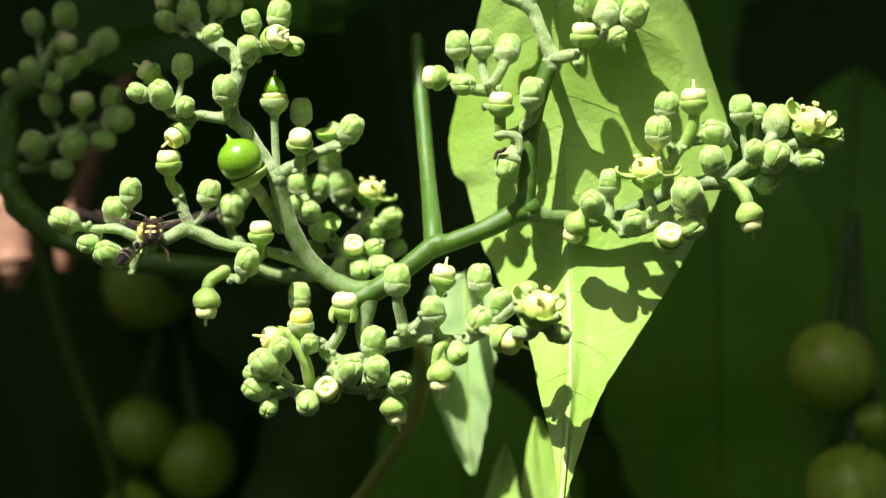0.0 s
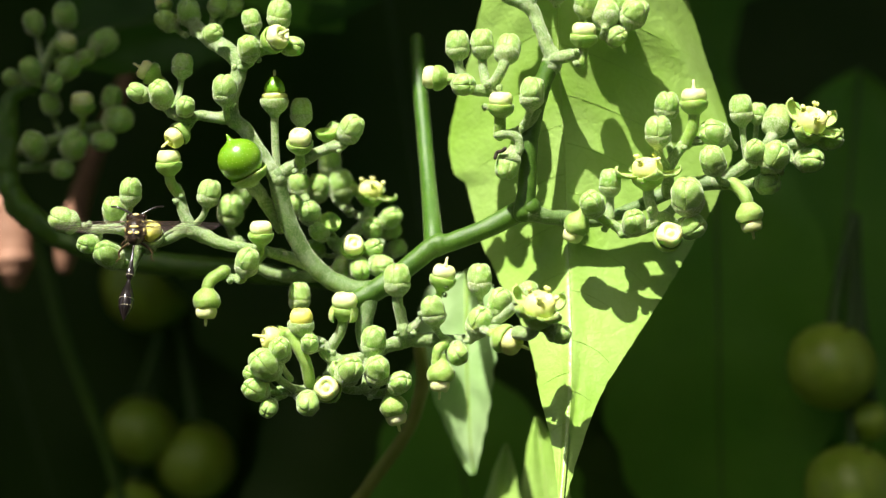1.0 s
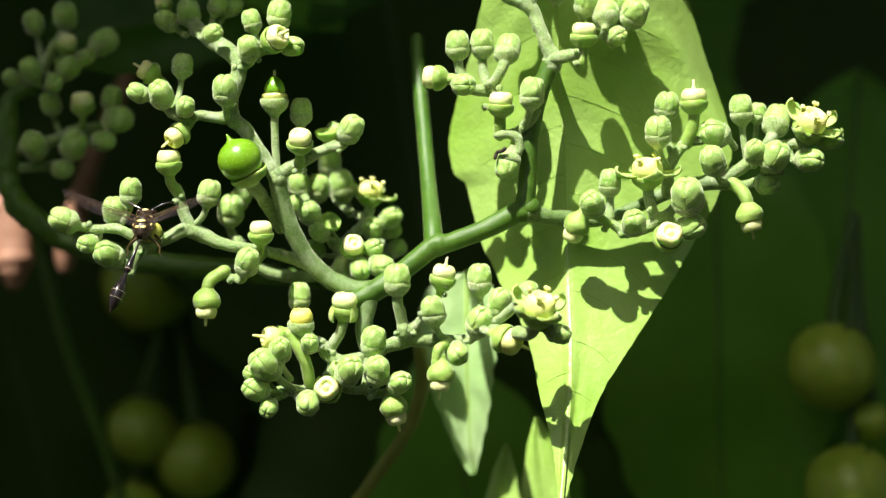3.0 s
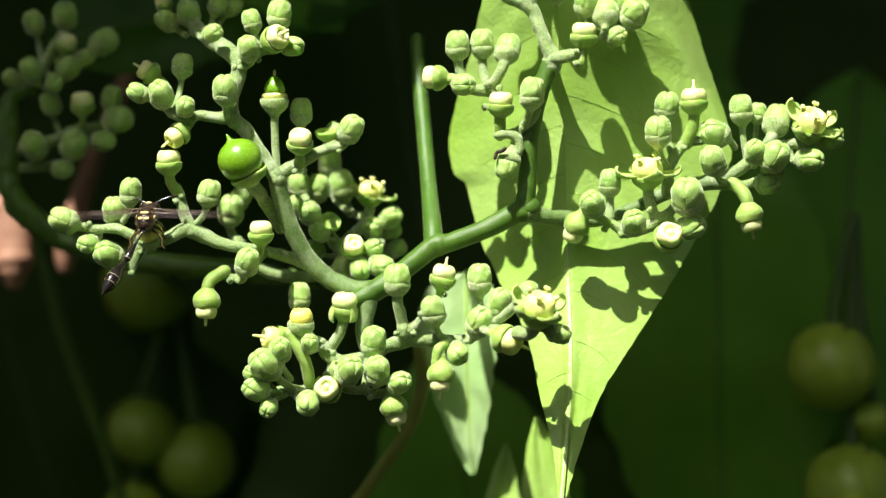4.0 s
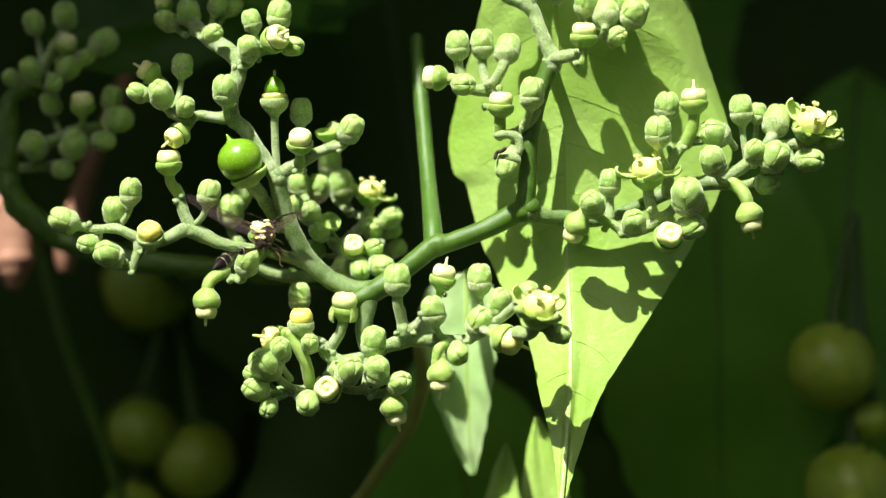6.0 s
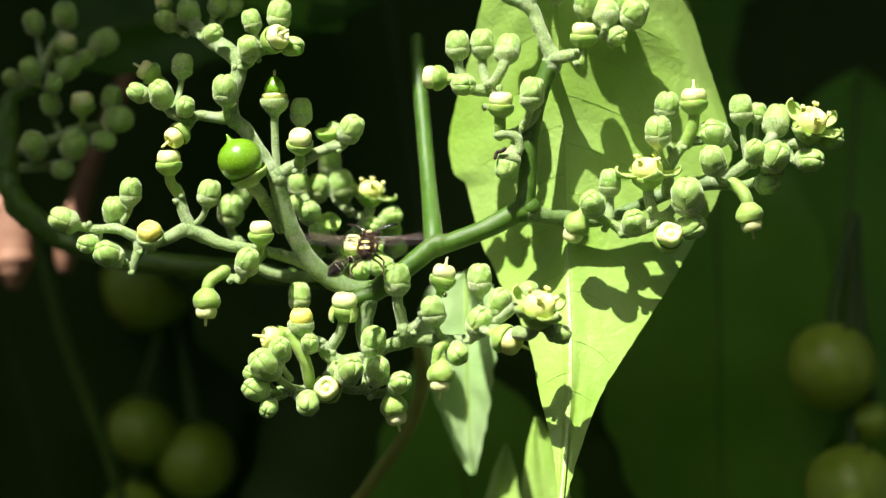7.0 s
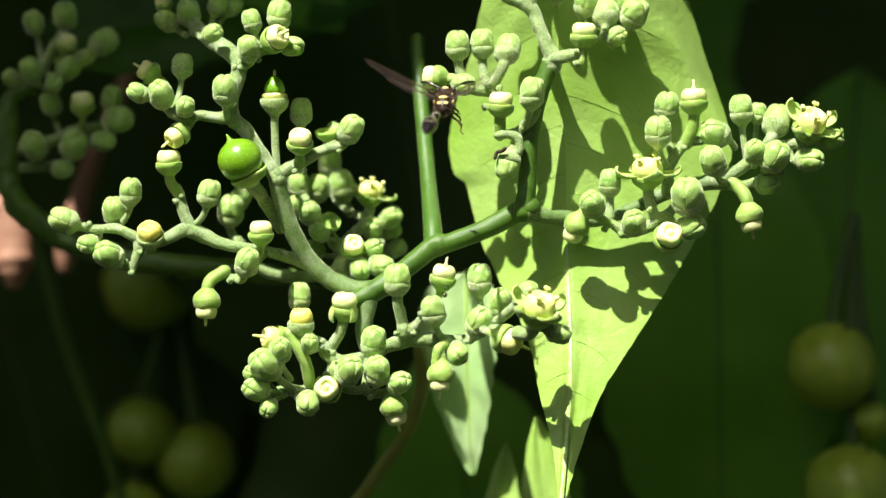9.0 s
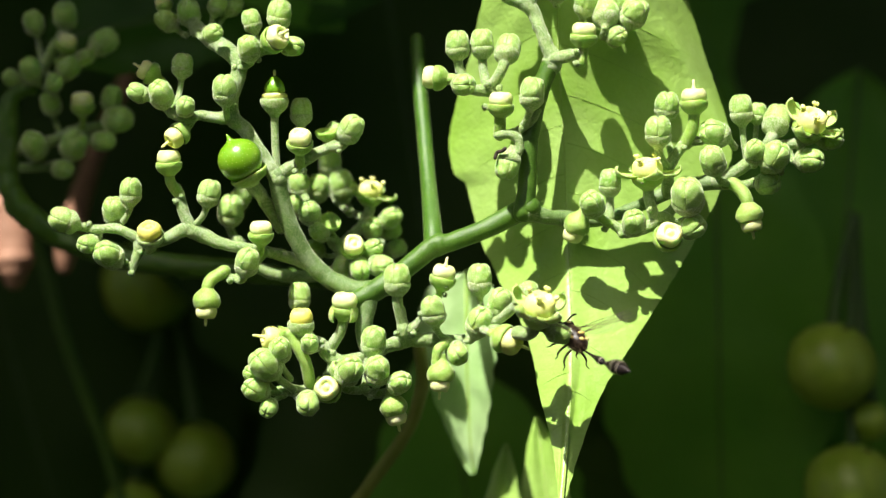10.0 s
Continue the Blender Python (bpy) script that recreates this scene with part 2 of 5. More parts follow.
def tube(line, segments=10, rough=0.0, seed=0.0):
    """A round body along a line of (x, y, z, radius), with closed, rounded ends."""
    rows = [(Vector(q[:3]), max(float(q[3]), 1e-5)) for q in line]
    ahead = (rows[1][0] - rows[0][0]).normalized()
    tail = (rows[-1][0] - rows[-2][0]).normalized()
    r0, r1 = rows[0][1], rows[-1][1]
    rows = [(rows[0][0] - ahead * r0 * 0.8, r0 * 0.45), (rows[0][0] - ahead * r0 * 0.4, r0 * 0.85)] + rows
    rows += [(rows[-1][0] + tail * r1 * 0.4, r1 * 0.85), (rows[-1][0] + tail * r1 * 0.8, r1 * 0.45)]
    side = ahead.orthogonal().normalized()
    verts, faces, k = [], [], segments
    for j, (c, r) in enumerate(rows):
        nxt, prv = rows[min(j + 1, len(rows) - 1)][0], rows[max(j - 1, 0)][0]
        d = (nxt - prv).normalized()
        side = (side - d * side.dot(d)).normalized()
        up = d.cross(side)
        for i in range(k):
            a = 2 * math.pi * i / k
            w = side * math.cos(a) + up * math.sin(a)
            rr = r
            if rough:
                rr *= 1 + rough * (noise.noise((c + w * r) * 900 + Vector((seed, 0, 0))) + 0.5 * noise.noise((c + w * r) * 2600 + Vector((0, seed, 0))))
            verts.append(c + w * rr)
    for j in range(len(rows) - 1):
        for i in range(k):
            faces.append((j * k + i, j * k + (i + 1) % k, (j + 1) * k + (i + 1) % k, (j + 1) * k + i))
    faces.append(tuple(reversed(range(k))))
    faces.append(tuple((len(rows) - 1) * k + i for i in range(k)))
    return verts, faces


def join(*bodies):
    verts, faces = [], []
    for v, f in bodies:
        n = len(verts)
        verts += [Vector(q) for q in v]
        faces += [tuple(i + n for i in q) for q in f]
    return verts, faces


def ball(centre, radii, rings=8, segments=12):
    v, f = lathe([(math.sin(math.pi * (j + 0.25) / (rings + 0.5)), -math.cos(math.pi * (j + 0.25) / (rings + 0.5))) for j in range(rings + 1)], segments)
    return [Vector((centre[0] + q[0] * radii[0], centre[1] + q[1] * radii[1], centre[2] + q[2] * radii[2])) for q in v], f


# ---- buds, flowers and fruit, at a width of one ----
def wobble(seed, amount):
    def shape(a, r, z):
        q = Vector((math.cos(a) * r * 3 + seed * 7, math.sin(a) * r * 3, z * 3))
        return r * (1 + amount * noise.noise(q)), z + amount * 0.4 * noise.noise(q + Vector((9, 9, 9))) * min(1, z * 3)
    return shape


def grainy(seed, amount):
    """Fine grains that stand up from the skin."""
    return lambda x, y, z: amount * (noise.noise(Vector((x * 17 + seed * 3, y * 17, z * 17))) + 0.5 * noise.noise(Vector((x * 34, y * 34 + seed, z * 34))))


def calyx_mesh(seed, material, tall=1.0, closed=0.0):
    profile = [(0.125, -0.22), (0.145, -0.10), (0.20, 0.0), (0.29, 0.09), (0.38, 0.18), (0.445, 0.28), (0.485, 0.39), (0.495, 0.48), (0.488, 0.55), (0.470, 0.595),
               (0.445, 0.60), (0.41, 0.57), (0.36, 0.50), (0.2, 0.42)]
    profile = [(r * (1 - closed * max(0.0, z - 0.34) / 0.26) + closed * 0.32 * max(0.0, 0.2 - abs(z - 0.12)), z) for r, z in profile]
    soft = smooth_line([(r, 0, z * tall * 0.88, 0) for r, z in profile], 3)
    grain = grainy(seed, 0.010)

    def shape(a, r, z):
        r, z = wobble(seed, 0.08)(a, r, z)
        return r + grain(math.cos(a) * r, math.sin(a) * r, z) * min(1, r * 4), z
    v, f = lathe([(q[0], q[2]) for q in soft], 48, shape)
    return fuzzy("calyx", v, f, material, 700 if material is CALYX else 200, 0.028, seed)


def petal_mesh(seed, material):
    """One of the four petals that close over a bud: a swollen quarter of its cap, with deep edges."""
    rings = [(0.41, 0.42), (0.455, 0.52), (0.48, 0.64), (0.475, 0.78), (0.455, 0.92), (0.41, 1.05), (0.335, 1.15), (0.225, 1.215), (0.10, 1.205), (0.02, 1.165)]
    rings = [(q[0], q[2]) for q in smooth_line([(r, 0, z, 0) for r, z in rings], 3)]
    verts, faces, k = [], [], 21
    grain = grainy(seed + 5, 0.010)
    for j, (r, z) in enumerate(rings):
        for i in range(k):
            u = i / (k - 1) * 2 - 1
            a = u * math.pi / 4
            edge = abs(u) ** 3
            rr = r * (1.03 - (0.035 + 0.075 * j / len(rings)) * edge) / (0.5 + 0.5 * math.cos(a)) ** 0.35
            rr *= 1 + 0.08 * noise.noise(Vector((seed * 5 + u * 1.5, z * 3, 0)))
            v = j / (len(rings) - 1)
            zz = z + 0.10 * (1 - u * u) * max(0, v - 0.5) - 0.06 * edge * v ** 1.5
            g = grain(rr * math.cos(a), rr * math.sin(a), zz)
            rr = max(0.01, rr + g)
            verts.append((rr * math.cos(a), rr * math.sin(a), zz + g * v))
    n = len(verts)
    for j, (r, z) in enumerate(rings):
        for u in (-1, 1):
            a = u * math.pi / 4
            verts.append((r * 0.90 * math.cos(a * 0.99), r * 0.90 * math.sin(a * 0.99), z - 0.05))
    for j in range(len(rings) - 1):
        for i in range(k - 1):
            faces.append((j * k + i, j * k + i + 1, (j + 1) * k + i + 1, (j + 1) * k + i))
        faces.append((n + 2 * j, j * k, (j + 1) * k, n + 2 * j + 2))
        faces.append((j * k + k - 1, n + 2 * j + 1, n + 2 * j + 3, (j + 1) * k + k - 1))
    return fuzzy("petal", verts, faces, material, 260, 0.026, seed)


def disc_mesh(material, seed, tall=1.0):
    """The thick, four-lobed nectar disc that is left when the petals have fallen."""
    def shape(a, r, z):
        lobe = 1 + 0.045 * math.cos(4 * a + seed) + 0.05 * noise.noise(Vector((math.cos(a) * 2 + seed, math.sin(a) * 2, z * 4)))
        rim = 0.03 * noise.noise(Vector((math.cos(a) * 5, math.sin(a) * 5 + seed, 1))) if z > 0.8 else 0
        return r * lobe, (z + rim) if z < 0.6 else 0.6 + (z + rim - 0.6) * tall
    profile = [(0.30, 0.42), (0.40, 0.50), (0.425, 0.62), (0.425, 0.70), (0.405, 0.79), (0.355, 0.865), (0.29, 0.91), (0.235, 0.90), (0.195, 0.82), (0.15, 0.80), (0.11, 0.86), (0.05, 0.90)]
    return mesh_of("disc", *lathe(profile, 24, shape), material)


def style_mesh(material, tall=0.36):
    return mesh_of("style", *lathe([(0.10, 0.86), (0.075, 0.92), (0.055, 0.9 + tall * 0.5), (0.05, 0.9 + tall * 0.9), (0.025, 0.9 + tall)], 8), material)


def ovary_mesh():
    profile = [(0.36, 0.70), (0.38, 0.80), (0.36, 0.92), (0.30, 1.05), (0.20, 1.17), (0.11, 1.25), (0.06, 1.28)]
    return mesh_of("young_fruit", *lathe(profile, 20), BERRY)


def stamen_mesh():
    line = smooth_line([(0.34, 0, 0.72, 0.05), (0.40, 0, 0.92, 0.045), (0.41, 0, 1.02, 0.04)], 4)
    return mesh_of("stamen", *join(tube(line, 6), ball((0.415, 0.045, 1.07), (0.085, 0.07, 0.06), 5, 8), ball((0.415, -0.05, 1.06), (0.08, 0.065, 0.06), 5, 8)), PALE)


CALYXES = [calyx_mesh(s, CALYX) for s in range(4)]
SMOOTH_CALYXES = [calyx_mesh(s + 9, GLOSSY, 0.95) for s in range(3)]
GLOBES = [calyx_mesh(s + 20, GLOSSY, 1.1, 0.16) for s in range(2)]
PETALS = [petal_mesh(s, BUD) for s in range(4)]
DISCS = {"cream": [disc_mesh(CREAM, s) for s in range(3)], "yellow": [disc_mesh(YELLOW, s, 1.15) for s in range(2)], "pale": [disc_mesh(PALE, s, 1.25) for s in range(2)]}
RING = disc_mesh(PALE, 0, 0.4)
STYLE, LONG_STYLE = style_mesh(CREAM, 0.34), style_mesh(PALE, 0.5)
OVARY, STAMEN = ovary_mesh(), stamen_mesh()
OPEN_PETALS = [petal_mesh(s + 4, PETAL) for s in range(3)]
turn_by = random.Random(7)


def axis(lean, tilt):
    """The way a head points: lean is its angle from upright towards the right, tilt towards the viewer."""
    a, t = radians(lean), radians(tilt)
    return Vector((math.sin(a) * math.cos(t), -math.sin(t), math.cos(a) * math.cos(t)))


def stalk(cluster, foot, top, way, r0, r1, material=None, sag=0.5):
    """A flower stalk from its foot to the head, which it meets in the head's own direction."""
    span = (top - foot).length
    c1, c2 = foot + (top - foot) * 0.35 - way * span * 0.05, top - way * span * sag
    line = []
    for i in range(9):
        t = i / 8
        p = foot * (1 - t) ** 3 + c1 * 3 * t * (1 - t) ** 2 + c2 * 3 * t * t * (1 - t) + top * t ** 3
        line.append((*(p - cluster.location), r0 + (r1 - r0) * t))
    part("pedicel", fuzzy("pedicel", *tube(line, 12, 0.10, foot.x * 1000), material or STEM, int(span * 110000), 0.00009, 3), cluster)


def head(cluster, kind, place, width, lean=0.0, tilt=0.0, foot=None, thick=0.23):
    """A bud, flower or fruit of one cluster with its stalk. place: the middle of the head."""
    way, w, centre = axis(lean, tilt), width * 0.94 * MM, at(place)
    middle = {"bud": 0.60, "cup": 0.36, "young": 0.60}.get(kind, 0.46)
    base = centre - way * w * middle
    hangs = kind.startswith("cream") and abs(lean) > 150 and tilt < 20
    m = Matrix.LocRotScale(base - cluster.location, way.to_track_quat("Z", "Y") @ Euler((0, 0, turn_by.uniform(0, 6.28))).to_quaternion(), (w, w, w * turn_by.uniform(0.95, 1.06) * (1.14 if hangs else 1.0)))
    pick = turn_by.randrange(12)
    if kind == "bud":
        ob = part("flower_bud", CALYXES[pick % 4], cluster, m)
        for q in range(4):
            part("petal", PETALS[(pick + q) % 4], ob, pose(0, 0, 0, 0, 0, 90 * q))
    elif kind == "cup":
        ob = part("empty_calyx", SMOOTH_CALYXES[pick % 3], cluster, m)
    elif kind == "young":
        ob = part("young_fruit", CALYXES[pick % 4], cluster, m, "swelling green ovary above a cream disc")
        part("disc", RING, ob)
        part("ovary", OVARY, ob)
        part("style", LONG_STYLE, ob, pose(0, 0, 0.08))
    elif kind == "ragged":
        ob = part("opening_flower", SMOOTH_CALYXES[pick % 3], cluster, m, "opening flower with ragged petals and cream disc")
        part("disc", DISCS["cream"][1], ob, Matrix.LocRotScale((0, 0, 0.02), None, (1.16, 1.16, 1.1)))
        for q, drop in ((0, 0.34), (1, 0.24), (2, 0.40)):
            part("petal", OPEN_PETALS[q], ob, Matrix.LocRotScale((0, 0, -drop), Euler((0, 0, radians(95 * q + 25))), (1.12, 1.12, 0.86)))
    elif kind == "blossom":
        ob = part("open_flower", SMOOTH_CALYXES[pick % 3], cluster, m, "open flower with bent-back green petals and yellow disc")
        part("disc", DISCS["pale"][pick % 2], ob, Matrix.LocRotScale((0, 0, 0), None, (1.1, 1.1, 1.0)))
        for q in range(4):
            part("petal", OPEN_PETALS[(pick + q) % 3], ob, thrown_back(turn_by.uniform(72, 102), 90 * q + turn_by.uniform(-8, 20)))
            part("stamen", STAMEN, ob, pose(0, 0, 0, 0, 0, 90 * q + 40))
    else:
        ob = part("flower", GLOBES[pick % 2] if hangs else SMOOTH_CALYXES[pick % 3] if kind != "yellow" else CALYXES[pick % 4], cluster, m, "flower without petals, thick %s disc" % ("yellow" if kind == "yellow" else "cream"))
        part("disc", DISCS[kind.split("_")[0]][pick % 2], ob, Matrix.LocRotScale((0, 0, 0.14), None, (0.82, 0.82, 0.82)) if hangs else None)
        if kind.endswith("style"):
            part("style", LONG_STYLE if kind.startswith("pale") else STYLE, ob, pose(0, 0, -0.12) if hangs else None)
    if foot is not None:
        stalk(cluster, at(foot), base + way * w * 0.03, way, w * thick * 0.62, w * thick * 0.58, GLOSSY if kind in ("cream", "cream_style") else STEM)
    return ob


def thrown_back(degrees, round_by):
    """The pose of a petal that has opened: swung outward about its foot on the rim."""
    hinge = Matrix.Translation((0.40, 0, 0.46))
    return pose(0, 0, 0, 0, 0, round_by) @ hinge @ pose(0, 0, 0, 0, degrees, 0) @ Matrix.Scale(0.86, 4) @ hinge.inverted()


def cluster_at(p, label):
    ob = new("flower_cluster")
    ob.location = at(p)
    return tagged(ob, label, "flower cluster", "flower clusters of the vine")


def twig(cluster, *points, name="branch", material=None, rough=0.2):
    """A branch through points of (place, width in mm)."""
    line = smooth_line([(*(at(p) - cluster.location), w * 0.44 * MM) for p, w in points], 11)
    body = tube(line, 22, rough, line[0][0] * 1000)
    if material is VINE:
        return part(name, mesh_of(name, *body, VINE), cluster)
    span = sum((Vector(a[:3]) - Vector(b[:3])).length for a, b in zip(line, line[1:]))
    return part(name, fuzzy(name, *body, material or STEM, int(span * 150000), 0.00009, 5), cluster)


def knob(cluster, p, width):
    v, f = ball(at(p) - cluster.location, (width * MM / 2,) * 3, 5, 8)
    rnd = random.Random(int(p[0] * 100))
    part("bract", mesh_of("bract", [q + Vector((rnd.uniform(-1, 1), rnd.uniform(-1, 1), rnd.uniform(-1, 1))) * width * MM * 0.12 for q in v], f, STEM), cluster)

# ---- the vine and its flower clusters ----
vine = new("vine_stem")
vine.location = at((-7.94, 1, -5.06))
tagged(vine, "forking green vine stem that carries the flower clusters", "plant stem")
twig(vine, ((-9.99, 1, -5.89), 2.3), ((-7.42, 1, -4.54), 2.82), ((-4.42, 1, -2.37), 2.56), ((-1.41, 1, 0.06), 2.69), ((-0.38, 1, 0.51), 2.94), ((1.02, 1, 0.83), 2.43), ((4.86, 1, 2.3), 2.56), ((8.39, 1, 4.16), 2.82), ((9.82, 0, 4.78), 2.93), material=VINE, name="stem", rough=0.05)
twig(vine, ((8.99, 0, 4.02), 2.68), ((9.5, 0, 7.08), 2.42), ((9.7, 0, 11.54), 2.3), ((10.33, 0, 15.37), 2.3), ((11.23, 0, 18.56), 2.3), ((12.1, 0, 20.8), 2.3), material=VINE, name="stem", rough=0.06)
twig(vine, ((11.7, 0, 19.9), 2.2), ((12.5, 0, 21.2), 2.3), ((11.75, 0, 22.9), 1.75), ((11.1, 0.4, 24.7), 1.7), ((10.3, 1, 26.6), 1.8), ((9.4, 1, 27.8), 2.1), ((7.6, 1, 28.4), 1.7), ((5.5, 1, 29.6), 1.7), material=STEM, name="stem")
twig(vine, ((9.7, 1, 27.4), 1.7), ((10.2, 1.2, 29.2), 1.6), ((10.0, 1.4, 31.5), 1.6), material=STEM, name="stem")
twig(vine, ((9.31, 0, 4.27), 2.55), ((12.23, 1.2, 3.59), 1.92), ((13.87, 2, 3.53), 2.06), ((17.76, 2.5, 3.28), 1.67), ((22.29, 2.8, 4.9), 1.67), ((26.15, 2.8, 6.63), 1.93), ((29.93, 2, 7.52), 2.06), ((32.34, 0.6, 7.41), 1.66), material=SHADED_THICK_STEM, name="stem", rough=0.08)
twig(vine, ((-6.03, 1.5, -4.11), 2.6), ((-9.25, 2, -4.76), 2.6), ((-12.49, 2.5, -3.67), 2.45), ((-15.17, 2.2, -1.35), 2.35), ((-17.16, 1.2, 2.3), 2.3), ((-18.33, 0.5, 5.8), 2.24), ((-18.75, 0, 8.36), 2.42), material=SHADED_THICK_STEM, name="stem", rough=0.08)
twig(vine, ((-8.26, 1, -4.74), 2.43), ((-8.58, 1, -6.66), 2.3), ((-8.96, 1, -8.58), 2.18), ((-8.9, 1, -10.18), 2.05), ((-8.45, 1, -11.97), 1.66), material=SHADED_THICK_STEM, name="stem", rough=0.08)
twig(vine, ((-1.02, 1, 0.06), 2.7), ((-1.2, 3, 2.63), 2.4), ((-1.65, 8, 7.3), 2.05), ((-2.2, 13, 13.4), 1.95), ((-2.85, 18, 20.4), 1.9), ((-3.15, 21, 25.4), 1.85), material=LEAF_STALK, name="leaf_stalk", rough=0.03)

# upper cluster on its curved branch
upper = cluster_at((-18.75, 0, 8.23), "pale green buds on an arching branch with one round berry")
twig(upper, ((-18.62, 0, 7.85), 2.42), ((-20.03, 0, 9.95), 1.79), ((-22.13, 0, 13.14), 1.91), ((-23.86, 0, 15.05), 2.04), ((-23.86, 0, 17.29), 1.91), ((-22.96, 0, 20.47), 2.04), ((-24.26, 1, 22.34), 2.18), ((-26.46, 4, 23.87), 2.07), ((-28.79, 8, 25.97), 1.84), ((-30.08, 11, 28.89), 1.72), ((-29.85, 12, 30.65), 1.6))
twig(upper, ((-23.86, 0, 14.86), 1.66), ((-25.9, 0, 14.86), 1.53), ((-27.55, 0, 15.05), 1.28), ((-29.17, -1, 14.55), 1.14), ((-30.76, -1, 15.44), 1.14))
twig(upper, ((-23.22, 0, 20.6), 1.66), ((-21.86, -1, 21.17), 1.4), ((-20.47, -1, 22.18), 1.14), ((-18.69, -1, 22.44), 1.02))
twig(upper, ((-18.62, 0, 8.36), 1.91), ((-16.52, 0, 9.5), 1.66), ((-14.8, 0, 10.59), 1.53), ((-13.01, 0, 11.42), 1.28), ((-12.25, 0, 11.86), 1.02))
head(upper, "bud", (-34.26, -1, 17.54), 2.29, -60, 30, (-31.38, 0, 15.88))
head(upper, "bud", (-31.54, -2, 17.16), 2.91, -15, 42, (-30.64, -1, 15.06))
head(upper, "cream_style", (-33.58, 3, 20.18), 2.97, -60, 5, (-30.79, 1, 16.07))
head(upper, "bud", (-29.72, 3, 20.88), 2.58, 5, 0, (-30.21, 1, 16.39))
head(upper, "bud", (-28.88, -2, 15.9), 2.28, 15, 50, (-27.9, -1, 14.81))
head(upper, "pale_style", (-29.75, -1, 12.9), 2.92, -130, 25, (-27.9, -1, 14.81))
head(upper, "bud", (-24.36, -3, 17.61), 2.97, -3, 18, (-24.28, -1, 14.81))
head(upper, "bud", (-21.79, -2, 22.36), 2.66, -8, 30, (-22.82, -1, 20.4))
head(upper, "bud", (-21.71, 2, 25.76), 2.31, -15, 5, (-20.92, 0, 22.39))
head(upper, "bud", (-18.5, 0, 26.34), 2.93, 8, 5, (-19.9, 0, 22.52))
head(upper, "cream_style", (-18.87, -3, 23.41), 3.41, 62, 42, (-20.91, -1, 21.99))
head(upper, "bud", (-17.1, -1, 22.82), 2.42, 95, 30, (-18.81, -1, 22.31))
head(upper, "bud", (-29.61, 9, 27.44), 2.9, -5, 40, (-28.69, 7, 24.9))
head(upper, "bud", (-32.22, 10, 26.61), 2.51, -50, 20, (-29.67, 7, 24.77))
head(upper, "cream", (-32.62, 10, 28.59), 2.25, -30, 0, (-30.4, 9, 27.05))
head(upper, "bud", (-26.06, -1, 24.22), 2.16, 70, 45, (-27.88, 2, 24.47))
head(upper, "bud", (-26.44, 11, 28.56), 2.39, 20, 10, (-26.83, 6, 24.82))
head(upper, "bud", (-24.73, 12, 28.52), 2.26, 40, 0, (-25.49, 4, 23.67))
head(upper, "young", (-19.01, 0, 17.16), 3.44, 0, 3, (-18.75, 0, 8.67))
head(upper, "bud", (-16.12, 2, 15.48), 2.7, 0, 4, (-15.23, 1, 10.56))
head(upper, "cream", (-16.02, -2, 11.97), 3.29, 3, 32, (-16.07, 0, 9.12), 0.3)
head(upper, "bud", (-10.42, -1, 13.35), 2.92, 28, 18, (-12.88, 0, 11.42), 0.36)
head(upper, "cup", (-13.3, 2, 13.17), 2.7, 0, 20, (-13.52, 0, 11.16))
head(upper, "bud", (-12.61, 4, 13), 2.33, 20, 0, (-13.06, 1, 11.2))
for q in ((-23.35, -2.2, 20.32), (-20.68, -1.6, 21.25), (-15.61, -1.5, 8.76), (-16.63, -1.4, 8.7), (-11.71, -0.6, 11.01)):
    knob(upper, q, 0.7)

# the round berry sits beside the fork
twig(upper, ((-18.5, 3.2, 2.3), 1.5), ((-19.4, 2.4, 4.0), 1.6), ((-20.4, 0.6, 5.8), 1.7), ((-21.3, -0.6, 6.9), 1.9), ((-21.86, -1, 7.37), 1.65))
berry = part("berry", mesh_of("berry", *lathe([(0.05, -0.5), (0.2, -0.46), (0.35, -0.36), (0.45, -0.22), (0.495, -0.06), (0.5, 0.06), (0.465, 0.2), (0.39, 0.32), (0.28, 0.41), (0.17, 0.455), (0.10, 0.48), (0.06, 0.53), (0.035, 0.6), (0.012, 0.66)], 40), BERRY), upper,
             Matrix.LocRotScale(at((-22.74, -2, 9.94)) - upper.location, axis(-27, 8).to_track_quat("Z", "Y"), (5.05 * MM,) * 3), "smooth shiny green berry with a pointed tip")
part("calyx", mesh_of("saucer", *lathe([(0.12, -0.63), (0.2, -0.58), (0.34, -0.52), (0.42, -0.43), (0.45, -0.35), (0.44, -0.32), (0.40, -0.35), (0.28, -0.45), (0.1, -0.5)], 24, wobble(3, 0.12)), GLOSSY), berry, pose(0, 0, 0, 0, 10, -30))

# side cluster that the wasp visits
side_cluster = cluster_at((-15.67, 2, -1.35), "flower cluster of pale green buds with cream and yellow discs")
twig(side_cluster, ((-14.9, 3.6, -1.9), 1.7), ((-18.27, 2.4, -0.71), 1.6), ((-21.94, 0, 0.06), 1.43), ((-24.81, 0, 0.57), 1.54), ((-28, 0, 1.98), 2.09), ((-29.28, 0, 2.1), 1.75), ((-31.51, 0, 1.02), 1.65), ((-33.3, 0, 0.83), 1.54), ((-34.95, 0, 1.47), 1.43), ((-36.93, 0, 2.3), 1.31), ((-39.16, 0, 2.23), 1.21), ((-41.08, 0, 2.49), 1.1))
twig(side_cluster, ((-34.7, 0, 1.34), 1.21), ((-34.38, 0, 0.06), 1.31), ((-34.7, 0, -1.08), 1.21), ((-35.08, 0, -2.36), 0.88))
